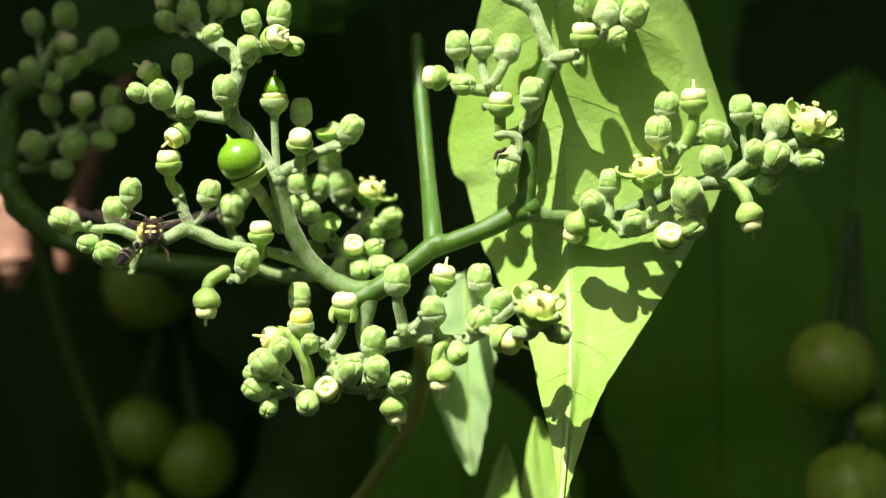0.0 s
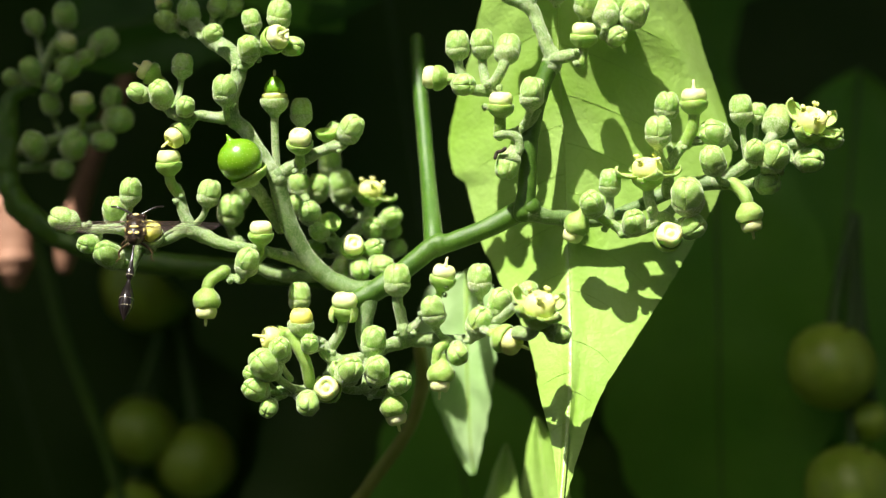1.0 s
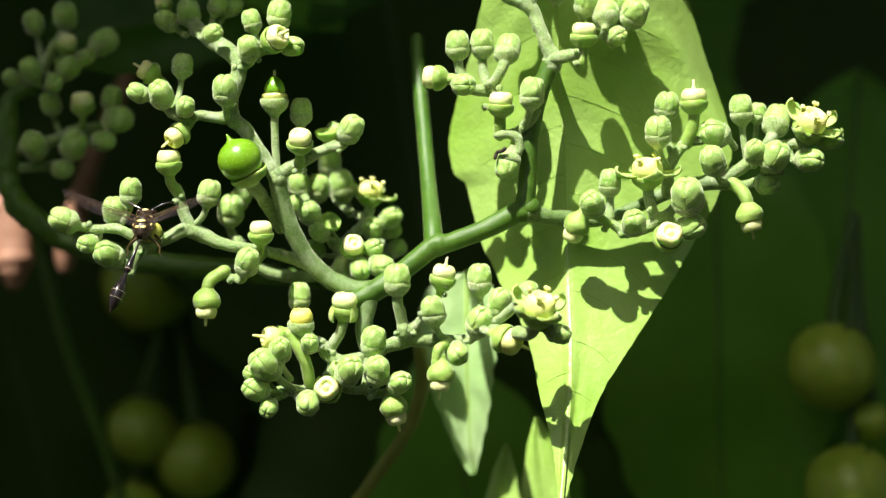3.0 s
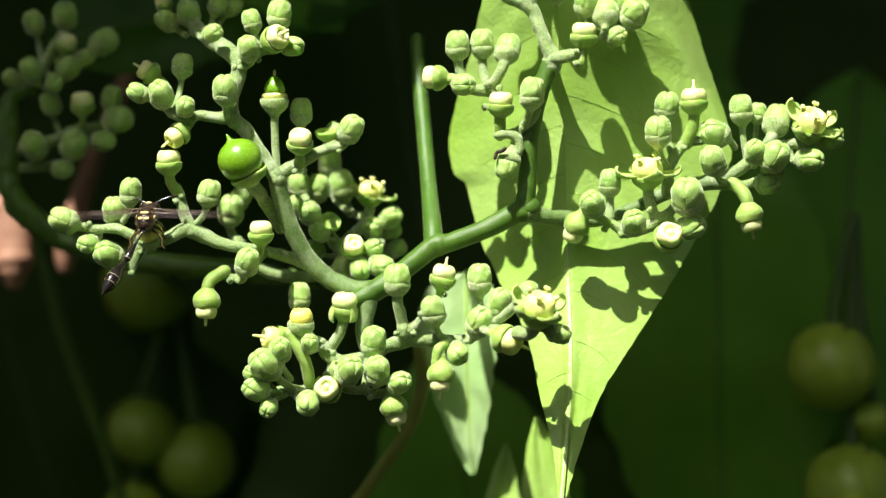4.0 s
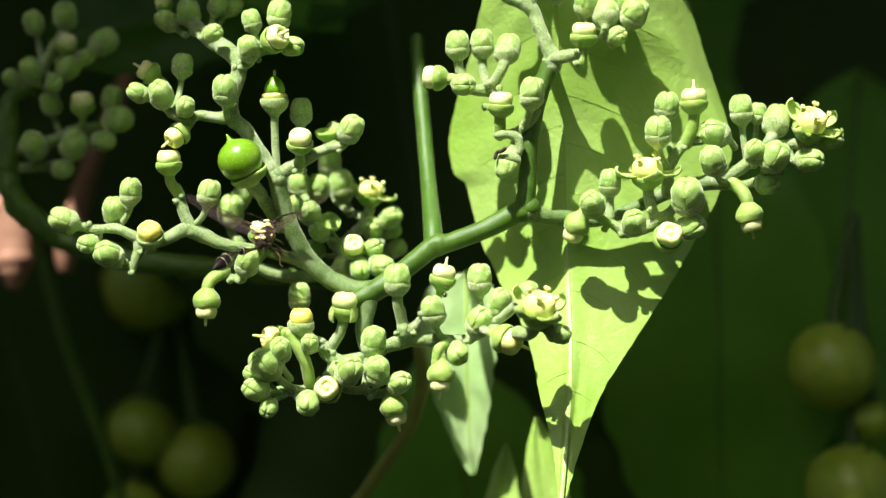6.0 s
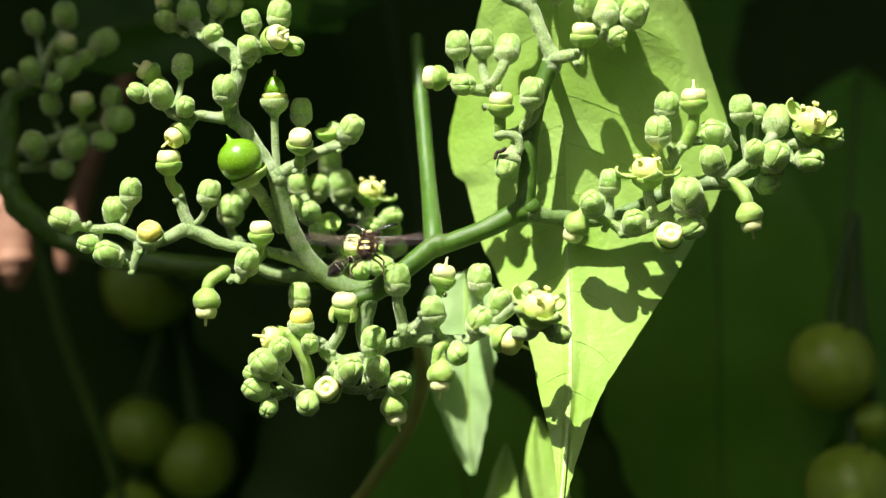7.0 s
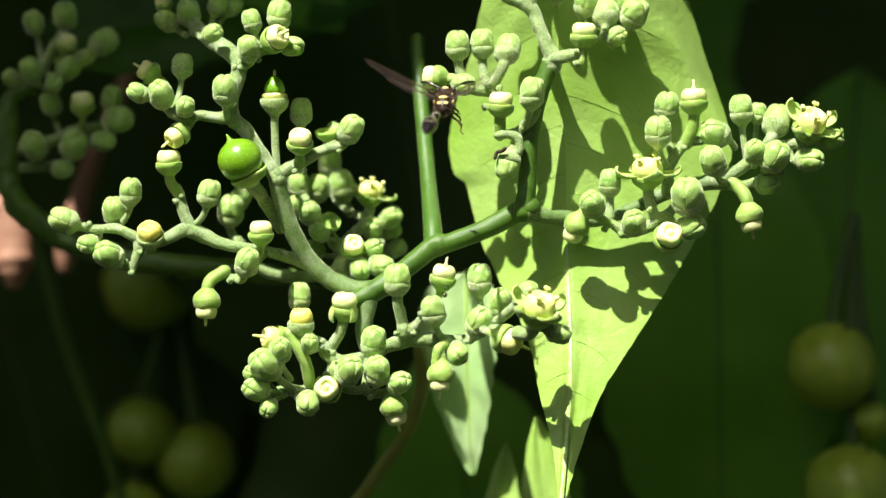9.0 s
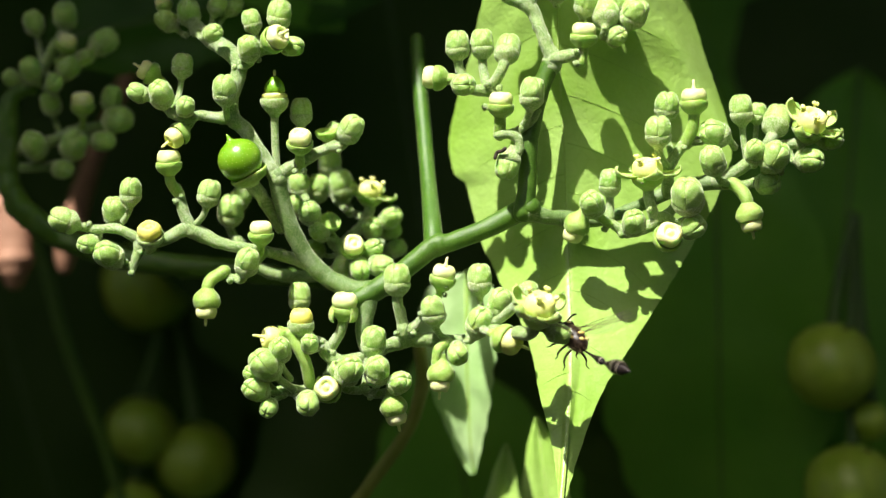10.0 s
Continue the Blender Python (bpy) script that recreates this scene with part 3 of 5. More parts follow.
twig(side_cluster, ((-28.45, 0, 2.3), 1.65), ((-29.28, 0, 4.21), 1.43), ((-29.72, 0, 5.8), 1.31), ((-29.98, 0, 7.08), 0.99))
twig(side_cluster, ((-20.03, 0, -0.32), 1.1), ((-21.51, 1, -1.86), 0.99), ((-22.9, 0, -3), 0.88), ((-23.86, 0, -3.25), 0.99), ((-24.75, 0, -2.62), 0.88))
head(side_cluster, "bud", (-42.52, -1, 3.18), 3.05, -68, 22, (-39.93, 0, 2.1))
head(side_cluster, "bud", (-39.85, -1, 0.57), 2.29, -95, 55, (-38.65, 0, 2.1))
head(side_cluster, "bud", (-37.5, -1, -0.76), 3.18, -50, 40, (-35.21, 0, -1.85))
head(side_cluster, "bud", (-35.15, -1, 6.29), 2.67, 4, 12, (-36.1, 0, 3.13))
head(side_cluster, "bud", (-37.12, 1, 4.03), 2.94, -10, 35, (-36.93, 0, 2.1))
head(side_cluster, "yellow", (-32.81, -2, 1.46), 3.36, -5, 38, (-33.3, 0, -0.26))
head(side_cluster, "cream", (-30.83, -1, 9.6), 3.18, -2, 6, (-29.72, 0, 6.12), 0.34)
head(side_cluster, "bud", (-26.31, -1, 6.23), 2.8, 12, 6, (-28.19, 0, 2.49))
head(side_cluster, "cream", (-20.39, -2, 1.77), 3.17, 0, 10, (-20.79, 0, -0.7))
head(side_cluster, "bud", (-21.9, -3, -1.58), 2.9, 14, 25, (-23.73, 0, -3.25))
head(side_cluster, "cream_style", (-26.57, -1, -5.97), 3.56, 183, 4, (-24.62, 0, -2.49), 0.36)
for q in ((-39.87, -0.4, 2.8), (-40.35, -0.6, 2.61), (-35.13, -0.6, -2.74), (-33.99, -0.6, -0.32), (-30.12, -0.5, 5.35), (-29.42, -0.5, 5.99), (-35.85, -0.5, -1.4), (-24, -0.6, -3.56)):
    knob(side_cluster, q, 0.75)

# cluster close behind the main fork
rear = cluster_at((-12.07, 8, -1.9), "dense flower cluster of small green buds, partly shaded")
twig(rear, ((-9.35, 5, -3.83), 2.08), ((-11.41, 8, -0.92), 1.84), ((-13.05, 8, 1.38), 1.71), ((-14.69, 8, 3.34), 1.44), ((-16.11, 10, 6.01), 1.19))
twig(rear, ((-12.07, 8, 0.07), 1.57), ((-9.51, 10, 2.71), 1.45), ((-8.55, 11, 4.7), 1.33), ((-8.88, 11, 6.69), 1.33))
twig(rear, ((-11.41, 8, -0.92), 1.44), ((-8.79, 8, -0.59), 1.31), ((-7.17, 9, 0.72), 1.18))
head(rear, "bud", (-16.83, 11, 7.49), 2.78, -10, 20, (-15.73, 9, 5))
head(rear, "bud", (-14.76, 12, 7.05), 2.93, 10, 10, (-14.74, 9, 4.01))
head(rear, "bud", (-16.87, 6, 4.88), 2.21, -30, 30, (-15.29, 7, 3.01))
head(rear, "bud", (-15.32, 5, 4.09), 2.73, -10, 40, (-14.31, 7, 2.35))
head(rear, "cup", (-13.03, 6, 3.06), 2.74, 20, 50, (-12.68, 7, 1.37))
head(rear, "bud", (-14.15, 5, 1.88), 2.21, -50, 45, (-12.68, 7, 1.05))
head(rear, "bud", (-14.87, 9, -0.07), 2.24, -60, 30, (-12.07, 8, -0.59))
head(rear, "cream", (-10.35, 4, 0.19), 3.1, 20, 60, (-11.37, 7, -0.92))
head(rear, "bud", (-8.18, 5, 0), 2.34, 60, 50, (-10.1, 8, -0.59))
head(rear, "bud", (-7.24, 4, -1.88), 2.72, 100, 40, (-9.41, 7, -1.37))
head(rear, "bud", (-9.51, 4, -2.13), 2.46, 160, 50, (-10.2, 7, -0.92))
head(rear, "bud", (-11.63, 7, -2.03), 2.48, 200, 40, (-11.28, 8, -0.92))
head(rear, "bud", (-6.23, 11, 3.64), 2.65, 50, 40, (-8.19, 10, 1.39))
head(rear, "bud", (-8.32, 10, 2.38), 2.64, 0, 60, (-8.49, 9, 0.72))
head(rear, "bud", (-6.27, 13, 2.2), 2.4, 80, 20, (-8.19, 10, 1.39))
head(rear, "blossom", (-8.55, 11, 6.36), 3.31, 10, 15, (-8.75, 11, 3.38))
head(rear, "bud", (-11.91, 14, 7.43), 3.21, -15, 10, (-9.54, 11, 3.71))
head(rear, "bud", (-13.48, 16, 10.17), 2.96, 0, 20, (-10.9, 12, 4.06))
head(rear, "bud", (-5.62, 14, 0.07), 2.28, 70, 20, (-7.53, 10, 0.59))
head(rear, "bud", (-24.74, 9, 4.34), 3.29, 5, 20, (-23.95, 9, 0.72))
head(rear, "bud", (-23.79, 11, 5.9), 2.65, 30, 0, (-23.95, 9, 0.72))
twig(rear, ((-23.95, 9, 1.05), 1.45), ((-21.98, 9, -1.91), 1.58), ((-17.37, 9, -3.22), 1.71), ((-12.07, 8, -2.56), 1.71))

# lower cluster
lower = cluster_at((-8.71, 1, -11.46), "pale green buds and cream flowers on spreading grey-green branches")
twig(lower, ((-11.91, 1, -12.74), 1.54), ((-10.18, 1, -12.48), 1.15), ((-8.45, 1, -11.97), 1.41), ((-6.02, 1, -10.95), 1.79), ((-3.78, 1, -10.31), 1.92), ((-1.22, 1, -10.31), 1.79), ((1.02, 1, -10.37), 1.54), ((3.45, 0.2, -9.89), 1.28), ((5.28, -3.6, -8.87), 1.4), ((7.21, -7.2, -9.27), 1.14), ((9.61, -9.6, -9.06), 1.01))
twig(lower, ((-9.22, 1, -12.23), 1.28), ((-11.46, 1, -12.74), 1.79), ((-12.74, 1, -12.23), 1.92), ((-13.57, 1, -10.95), 1.66), ((-14.15, 1, -10.31), 1.15))
twig(lower, ((-12.42, 1, -12.42), 1.79), ((-12.55, 1, -13.7), 1.66), ((-13.7, 1, -15.3), 1.66), ((-15.94, 1, -16.07), 1.66), ((-17.86, 1, -15.94), 1.41), ((-19.14, 1, -16.19), 1.02))
twig(lower, ((-8.45, 1, -12.23), 1.15), ((-8.55, 0, -14.29), 1.15), ((-9.15, -1, -15.83), 1.14), ((-11.06, -1, -15.7), 1.02), ((-11.69, -1, -15.32), 0.89))
twig(lower, ((-9.15, -1, -15.7), 1.14), ((-7.88, -1, -16.33), 1.14), ((-5.97, -1, -16.08), 1.14))
twig(lower, ((-4.35, 1, -10.56), 1.79), ((-4.4, 0, -9.38), 1.79), ((-4.59, 0, -8.23), 1.4), ((-4.85, 0, -6.82), 1.28))
twig(lower, ((-4.4, 0, -9.5), 1.4), ((-3.32, 0, -8.74), 1.28), ((-2.3, 0, -7.72), 0.89))
twig(lower, ((2.93, 0.5, -10.16), 1.28), ((5.19, -2.6, -8.48), 1.28), ((6.32, -4.9, -7.77), 1.15), ((7.51, -7.6, -6.64), 1.27), ((8.90, -8.6, -5.38), 1.53))
head(lower, "bud", (-16.32, 2, -5.59), 2.7, 0, 4, (-14.21, 1, -10.56))
head(lower, "yellow", (-15.95, -1, -8.39), 3.31, 0, 12, (-14.34, 1, -10.82))
part("style", STYLE, lower.children[-2], pose(0, 0, 0.12))
head(lower, "pale_style", (-18.82, 0, -10.14), 3.32, -80, 22)
twig(lower, ((-15.05, 0, -15.24), 1.53), ((-15.51, -1, -12.65), 1.53), ((-16.65, -1, -10.42), 1.53), ((-17.54, -1, -9.34), 1.4), ((-18.05, -1, -9.6), 1.14), name="pedicel", material=GLOSSY)
head(lower, "bud", (-14.95, -2, -10.7), 2.15, 8, 55, (-13.65, 0, -11.1))
head(lower, "bud", (-18.18, -3, -11.42), 2.65, 0, 45, (-17.16, 0, -14.73))
head(lower, "bud", (-19.75, -3, -13.06), 3.53, -40, 42, (-16.84, 0, -15.88))
head(lower, "bud", (-21.34, -2, -14), 1.9, -60, 40, (-18.75, 0, -16.01))
head(lower, "bud", (-20.84, -2, -15.77), 2.79, -70, 50, (-18.43, 0, -16.26))
head(lower, "bud", (-19.51, -2, -17.8), 2.15, -150, 58, (-17.8, 0, -16.52))
head(lower, "bud", (-15.14, -2, -17.23), 2.79, 175, 55, (-16.84, 0, -16.2))
head(lower, "cream", (-12.92, -2, -15.77), 3.42, -20, 72, (-13.9, 0, -14.73))
head(lower, "bud", (-11.74, 0, -13.97), 2.17, -10, 30, (-12.37, 0, -15.75))
head(lower, "ragged", (-11.16, 0, -6.76), 3.19, 5, 8, (-12.55, 1, -10.95), 0.34)
head(lower, "bud", (-7.79, -2, -10.45), 3.04, 8, 18, (-8.23, 0, -12.44))
head(lower, "bud", (-10.54, -3, -13.69), 3.16, 32, 40, (-11.57, -1, -15.57))
head(lower, "bud", (-7.38, -3, -13.76), 3.03, 4, 32, (-8.01, -1, -16.33))
head(lower, "bud", (-4.99, -3, -15.02), 2.65, 55, 40, (-6.86, -1, -16.21))
head(lower, "cream_style", (-5.51, -2, -17.8), 3.55, 166, -6, (-5.97, -1, -16.08))
head(lower, "bud", (-5.15, -1, -3.56), 3.18, -1, 3, (-4.59, 0, -8.36), 0.34)
head(lower, "cream_style", (0, -1, -3.24), 3.31, 12, 8, (-2.04, 0, -7.59))
head(lower, "bud", (-1.08, -2, -7.09), 2.91, -10, 14, (0.7, 0, -10.4))
head(lower, "bud", (4.11, -2.2, -3.60), 2.92, 0, 3, (5.06, -2.3, -8.68))
head(lower, "bud", (3.97, -3.1, -8.33), 3.04, 20, 28, (2.68, -0.4, -10.39))
head(lower, "bud", (1.53, -1, -11.69), 2.67, 150, 55, (1.02, 1, -10.56))
head(lower, "cream_style", (-0.25, -2, -14.12), 3.55, 184, 4)
twig(lower, ((1.02, 1, -10.69), 1.02), ((0.38, -1, -10.61), 1.14), ((-0.51, -2, -11.21), 1.2), ((-0.76, -2, -12.48), 1.27), ((-0.57, -2, -13.11), 1.39), name="pedicel", material=GLOSSY)
head(lower, "pale_style", (6.89, -7.8, -9.93), 3.67, 112, 22, (4.94, -2.4, -9.10))
head(lower, "bud", (6.30, -2.9, -6.11), 2.83, 10, 25, (5.55, -3.0, -8.78))
head(lower, "bud", (9.03, -8.6, -4.89), 2.54, 50, -30)
head(lower, "blossom", (10.25, -12.1, -6.96), 3.97, 14, 24, (8.08, -9.2, -9.20), 0.34)
head(lower, "bud", (12.38, -11.1, -9.14), 2.37, 105, 8, (9.00, -9.6, -9.19))
for q in ((-14.27, -0.4, -10.32), (-13.49, -0.6, -10.37), (-4.96, -1, -6.61), (-5.21, -1, -9.47), (-3.3, -1.2, -9.46), (-1.53, -0.6, -7.96), (-2.48, -0.6, -7.32), (-12.31, -1.5, -11.67), (-19.64, -1, -16.46), (-16.44, -1.4, -16.63), (-8.18, -1.8, -16.67)):
    knob(lower, q, 0.7)

# upper middle cluster
middle = cluster_at((10.72, 0, 16.65), "flower cluster of green buds and cream flowers before a bright leaf")
twig(middle, ((10.59, 0, 16.01), 1.91), ((9.6, -1, 14.36), 1.4), ((8.33, -1, 13.28), 1.14), ((6.74, -1, 12.9), 1.02), ((6.36, -1, 13.92), 1.02), ((6.12, 0, 16.65), 1.28), ((5.36, 0, 17.8), 1.66), ((3.89, 0, 17.92), 1.53), ((2.93, 0, 18.05), 1.15))
twig(middle, ((11.99, 0, 21.24), 1.91), ((13.73, -1, 21.67), 1.65), ((15, -1, 21.8), 1.4), ((15.25, -1, 21.04), 0.89))
twig(middle, ((8.9, 1, 29.4), 1.4), ((12.5, 2, 30.7), 1.3), ((16.4, 2.4, 29.8), 1.29), ((18.7, 2.2, 27.2), 1.16), ((20.1, 2.2, 25.1), 1.03))
head(middle, "bud", (1.66, 0, 22.9), 2.93, -2, 3, (2.81, 0, 18.56), 0.34)
head(middle, "bud", (4.42, 1, 23.11), 2.82, -2, 3, (4.98, 0, 18.05), 0.34)
head(middle, "bud", (7.27, 0, 22.39), 3.06, 15, -30, (5.36, 0, 18.05), 0.36)
head(middle, "cream", (-0.76, -1, 19.26), 3.18, -85, -8, (3.32, 0, 18.05), 0.36)
head(middle, "bud", (2.28, -2, 18.43), 2.66, 100, 62, (3.95, 0, 17.92))
head(middle, "cream", (6.46, -2, 16.15), 3.29, 2, 8, (6.36, -1, 12.78), 0.36)
head(middle, "bud", (9.91, -3, 17.23), 3.03, 8, 10, (9.03, -1, 13.67))
head(middle, "bud", (7.28, -2, 9.56), 2.91, 195, 8)
twig(middle, ((6.08, -2, 12.73), 1.01), ((7.09, -2, 12.86), 1.14), ((8.23, -2, 12.54), 1.2), ((8.61, -2, 11.34), 1.14), ((8.23, -2, 10.58), 1.14), name="pedicel")
part("withered_stigma", mesh_of("stigma", *tube(smooth_line([(*(at(q) - middle.location), 0.00022) for q in ((5.81, -3, 10.16), (6.06, -3, 10.79), (6.55, -3.4, 10.9), (6.93, -3.6, 11.21))], 4), 6), STIGMA), middle)
head(middle, "cream", (15.83, -1, 24.09), 3.43, 2, 8, (15.38, -1, 20.91), 0.34)
head(middle, "bud", (18.4, 0.5, 26.52), 3.07, 5, -35, (18.11, 2, 24.09))
head(middle, "bud", (21.6, 0.5, 26.64), 3.32, 25, 28, (20.62, 2, 24.79))
head(middle, "bud", (16.13, 1, 27.72), 2.69, 10, 20, (16.2, 2.3, 29.7))
head(middle, "bud", (19.52, 0, 23.98), 2.42, 60, 58, (19.01, 2, 24.34))
head(middle, "bud", (20.26, 1.5, 27.96), 2.44, -20, 10, (20.62, 2, 25.76))
head(middle, "bud", (12.87, 1, 29.4), 2.82, 0, 10, (13.4, 2.1, 30.6))
for q in ((14.97, -1.6, 22.13), (14.97, -1.6, 20.8), (4.96, -1, 18.5), (6.36, -1, 18.11), (4.7, -1, 15.95)):
    knob(middle, q, 0.8)

# outer cluster
outer = cluster_at((26.63, 1, 6.72), "wide flower cluster of pale green buds with two open yellow flowers")
twig(outer, ((18.5, -1, 3.6), 0.95), ((19.0, -1, 2.9), 1.1), ((19.75, -1, 2.3), 1.3), ((20.72, -1, 1.84), 1.4), ((23.26, -1, 2.61), 1.53), ((24.53, -1, 3.56), 1.53), ((26.12, -1, 2.92), 1.14))
twig(outer, ((24.62, 0, 3.25), 1.4), ((25.94, 0.5, 4.41), 1.28), ((27.68, 2, 6.49), 1.41))
twig(outer, ((25.47, 2.4, 6.37), 1.54), ((25.52, 0.8, 8.06), 1.41), ((25.58, 0, 9.31), 1.4), ((26.53, 0, 11.03), 1.4), ((27.49, 0, 11.93), 1.4), ((29.4, 0, 12.31), 1.15))
twig(outer, ((30.98, 1, 7.62), 1.79), ((32.91, 0, 8.67), 1.66), ((34.83, 0, 9.95), 1.66), ((37.38, 0, 11.23), 1.66), ((39.29, 0, 11.86), 1.4), ((41.2, 0, 12.18), 1.15))
twig(outer, ((31.75, 1, 7.42), 1.54), ((33.87, 0, 7.21), 1.28), ((35.59, 0, 7.72), 1.02))
head(outer, "bud", (18.81, -1, 7.37), 2.67, 0, 12, (18.81, -1, 3.56), 0.32)
head(outer, "bud", (16.68, -3.3, 4.93), 2.91, -20, 45, (18.81, -1, 3.11))
head(outer, "cream", (15.06, -1, 2.67), 3.43, -158, -14, (18.7, -1.9, 2.75), 0.24)
head(outer, "bud", (21.25, -4, 2.77), 2.89, -5, 58, (20.85, -1, 1.84))
head(outer, "cream", (25.18, -3, 1.33), 3.66, 15, 62, (24.22, -1, 3.11))
head(outer, "bud", (27.23, -4, 5.72), 3.9, -12, 34, (25.93, -1, 2.73))
head(outer, "bud", (27.83, -3, 2.46), 2.9, 70, 50, (25.93, -1, 2.86))
head(outer, "blossom", (22.93, -2, 8.3), 3.8, -3, 16, (23.9, -1, 3.24), 0.3)
head(outer, "bud", (24.13, -2, 13.11), 3.17, -2, 10, (25.39, 0, 8.99), 0.3)
head(outer, "bud", (25.35, 1, 16.13), 2.94, 2, 14, (25.9, 0, 10.27))
head(outer, "cream_style", (28.22, -1, 16.59), 3.43, -1, 3, (27.43, 0, 11.8), 0.36)
head(outer, "bud", (30.7, -1, 12.97), 3.18, -65, 28, (33.03, 1, 11.46))
head(outer, "bud", (30.17, -3, 9.78), 3.03, -20, 24, (32.27, 0, 7.34))
head(outer, "bud", (36.48, -1, 7.37), 2.67, 85, 48, (34.06, 0, 7.21))
head(outer, "cream_style", (34.51, -1, 3.69), 3.56, 170, 4, (32.66, 0, 7.59), 0.36)
head(outer, "bud", (33.68, 0, 15.56), 2.81, -4, 5, (34.32, 0, 9.95))
head(outer, "bud", (35.78, 2, 15.42), 2.18, 5, 5, (35.14, 0, 10.27))
head(outer, "bud", (34.84, -3, 10.67), 2.52, -5, 42, (34.95, 0, 9.63))
head(outer, "bud", (36.98, -3, 10.22), 3.41, 30, 40, (36.74, 0, 11.03))
head(outer, "bud", (40.91, -2, 9.94), 2.91, 90, 44, (38.97, 0, 11.42))
head(outer, "bud", (37.63, 0, 14.35), 3.32, 20, -30, (36.1, 0, 10.91), 0.36)
head(outer, "blossom", (41.19, -1, 13.67), 3.94, 18, 34, (39.93, 0, 11.8), 0.3)
head(outer, "bud", (43.78, 1, 12.48), 2.69, 85, 25, (41.2, 0, 12.06))
head(outer, "bud", (39.89, 2, 15.16), 2.44, -20, 10, (39.29, 0, 11.86))
for q in ((37.94, -1.5, 8.63), (35.59, -1.5, 11.36), (23.18, -2, 4.37), (27.08, -1, 11.38), (18.15, -1.5, 2.28), (20.04, -1.6, 1.59)):
    knob(outer, q, 0.8)

# shaded cluster further back
shaded = cluster_at((-52.85, 22, 7.63), "shaded flower cluster of dull green buds behind the others")
twig(shaded, ((-12.4, 16, -3.98), 2.02), ((-24.69, 18, -2.65), 2.98), ((-36.46, 20, -1.43), 3.28), ((-44.95, 22, 0.76), 3.44), ((-50.45, 22, 4.19), 3.57), ((-52.65, 22, 7.63), 3.44), ((-52.92, 22, 12.44), 2.89), ((-52.79, 22, 17.25), 2.75), ((-51.82, 22, 18.97), 2.34), ((-49.76, 22, 19.66), 1.92), material=VINE)
twig(shaded, ((-51.82, 22, 18.63), 1.79), ((-48.73, 22, 22.06), 1.65), ((-46.33, 22, 26.19), 1.51))
twig(shaded, ((-52.92, 22, 11.75), 1.79), ((-47.7, 22, 13.13), 1.51), ((-44.26, 22, 14.5), 1.65), ((-40.83, 22, 14.85), 1.24))
twig(shaded, ((-52.51, 22, 9.69), 1.37), ((-49.07, 22, 10.03), 1.24), ((-46.67, 22, 10.38), 1.1))
for kind, p, w, lean, tilt, foot in (
    ("bud", (-49.76, 22, 27.42), 2.75, -10, 30, (-48.73, 22, 22.75)), ("bud", (-45.98, 22, 28.39), 3.16, 0, 30, (-46.67, 22, 24.81)), ("cream", (-45.48, 20, 24.79), 2.87, 20, 30, (-47.01, 22, 22.75)),
    ("bud", (-41.31, 22, 25.16), 3.3, 60, 10, (-46.33, 22, 23.78)), ("bud", (-43.29, 20, 23.15), 2.19, 70, 30, (-47.01, 22, 22.75)), ("bud", (-45.34, 20, 21.78), 2.87, 60, 40, (-48.39, 22, 21.38)),
    ("bud", (-49.64, 20, 21.37), 3, -20, 40, (-49.07, 22, 20)), ("bud", (-52.37, 22, 20.69), 2.34, -50, 30, (-50.45, 22, 19.31)), ("bud", (-46.89, 19, 19.94), 2.31, 30, 60, (-48.73, 22, 19.66))):
    head(shaded, kind, p, w, lean, tilt, foot)
for kind, p, w, lean, tilt, foot in (
    ("cream", (-43.56, 20, 17.48), 3.28, 0, 15, (-44.26, 22, 14.16)), ("bud", (-47.7, 22, 17.6), 2.75, -10, 30, (-46.33, 22, 13.47)), ("bud", (-40.35, 22, 18.08), 2.75, 10, 20, (-41.86, 22, 14.85)),
    ("bud", (-39.46, 21, 15.69), 3.43, 80, 30, (-42.2, 22, 14.64)), ("bud", (-49.3, 20, 12.36), 3.28, -20, 50, (-49.76, 22, 10.72)), ("bud", (-44.66, 20, 12.5), 3.55, 30, 50, (-45.29, 22, 13.82)),
    ("bud", (-41.31, 21, 13.08), 2.74, 90, 40, (-43.58, 22, 14.16)), ("bud", (-46.17, 21, 9.66), 2.6, 90, 50, (-48.73, 22, 9.97))):
    head(shaded, kind, p, w, lean, tilt, foot)


# ---- leaves ----
def blend(values, v):
    """A smooth value at v (0 to 1) through evenly spaced values."""
    x = v * (len(values) - 1)
    i = min(int(x), len(values) - 2)
    t = x - i
    g = lambda k: values[max(0, min(len(values) - 1, k))] if 0 <= k < len(values) else (2 * values[0] - values[1] if k < 0 else 2 * values[-1] - values[-2])
    a, b, c, d = g(i - 1), g(i), g(i + 1), g(i + 2)
    return 0.5 * (2 * b + (c - a) * t + (2 * a - 5 * b + 4 * c - d) * t * t + (3 * b - a - 3 * c + d) * t ** 3)


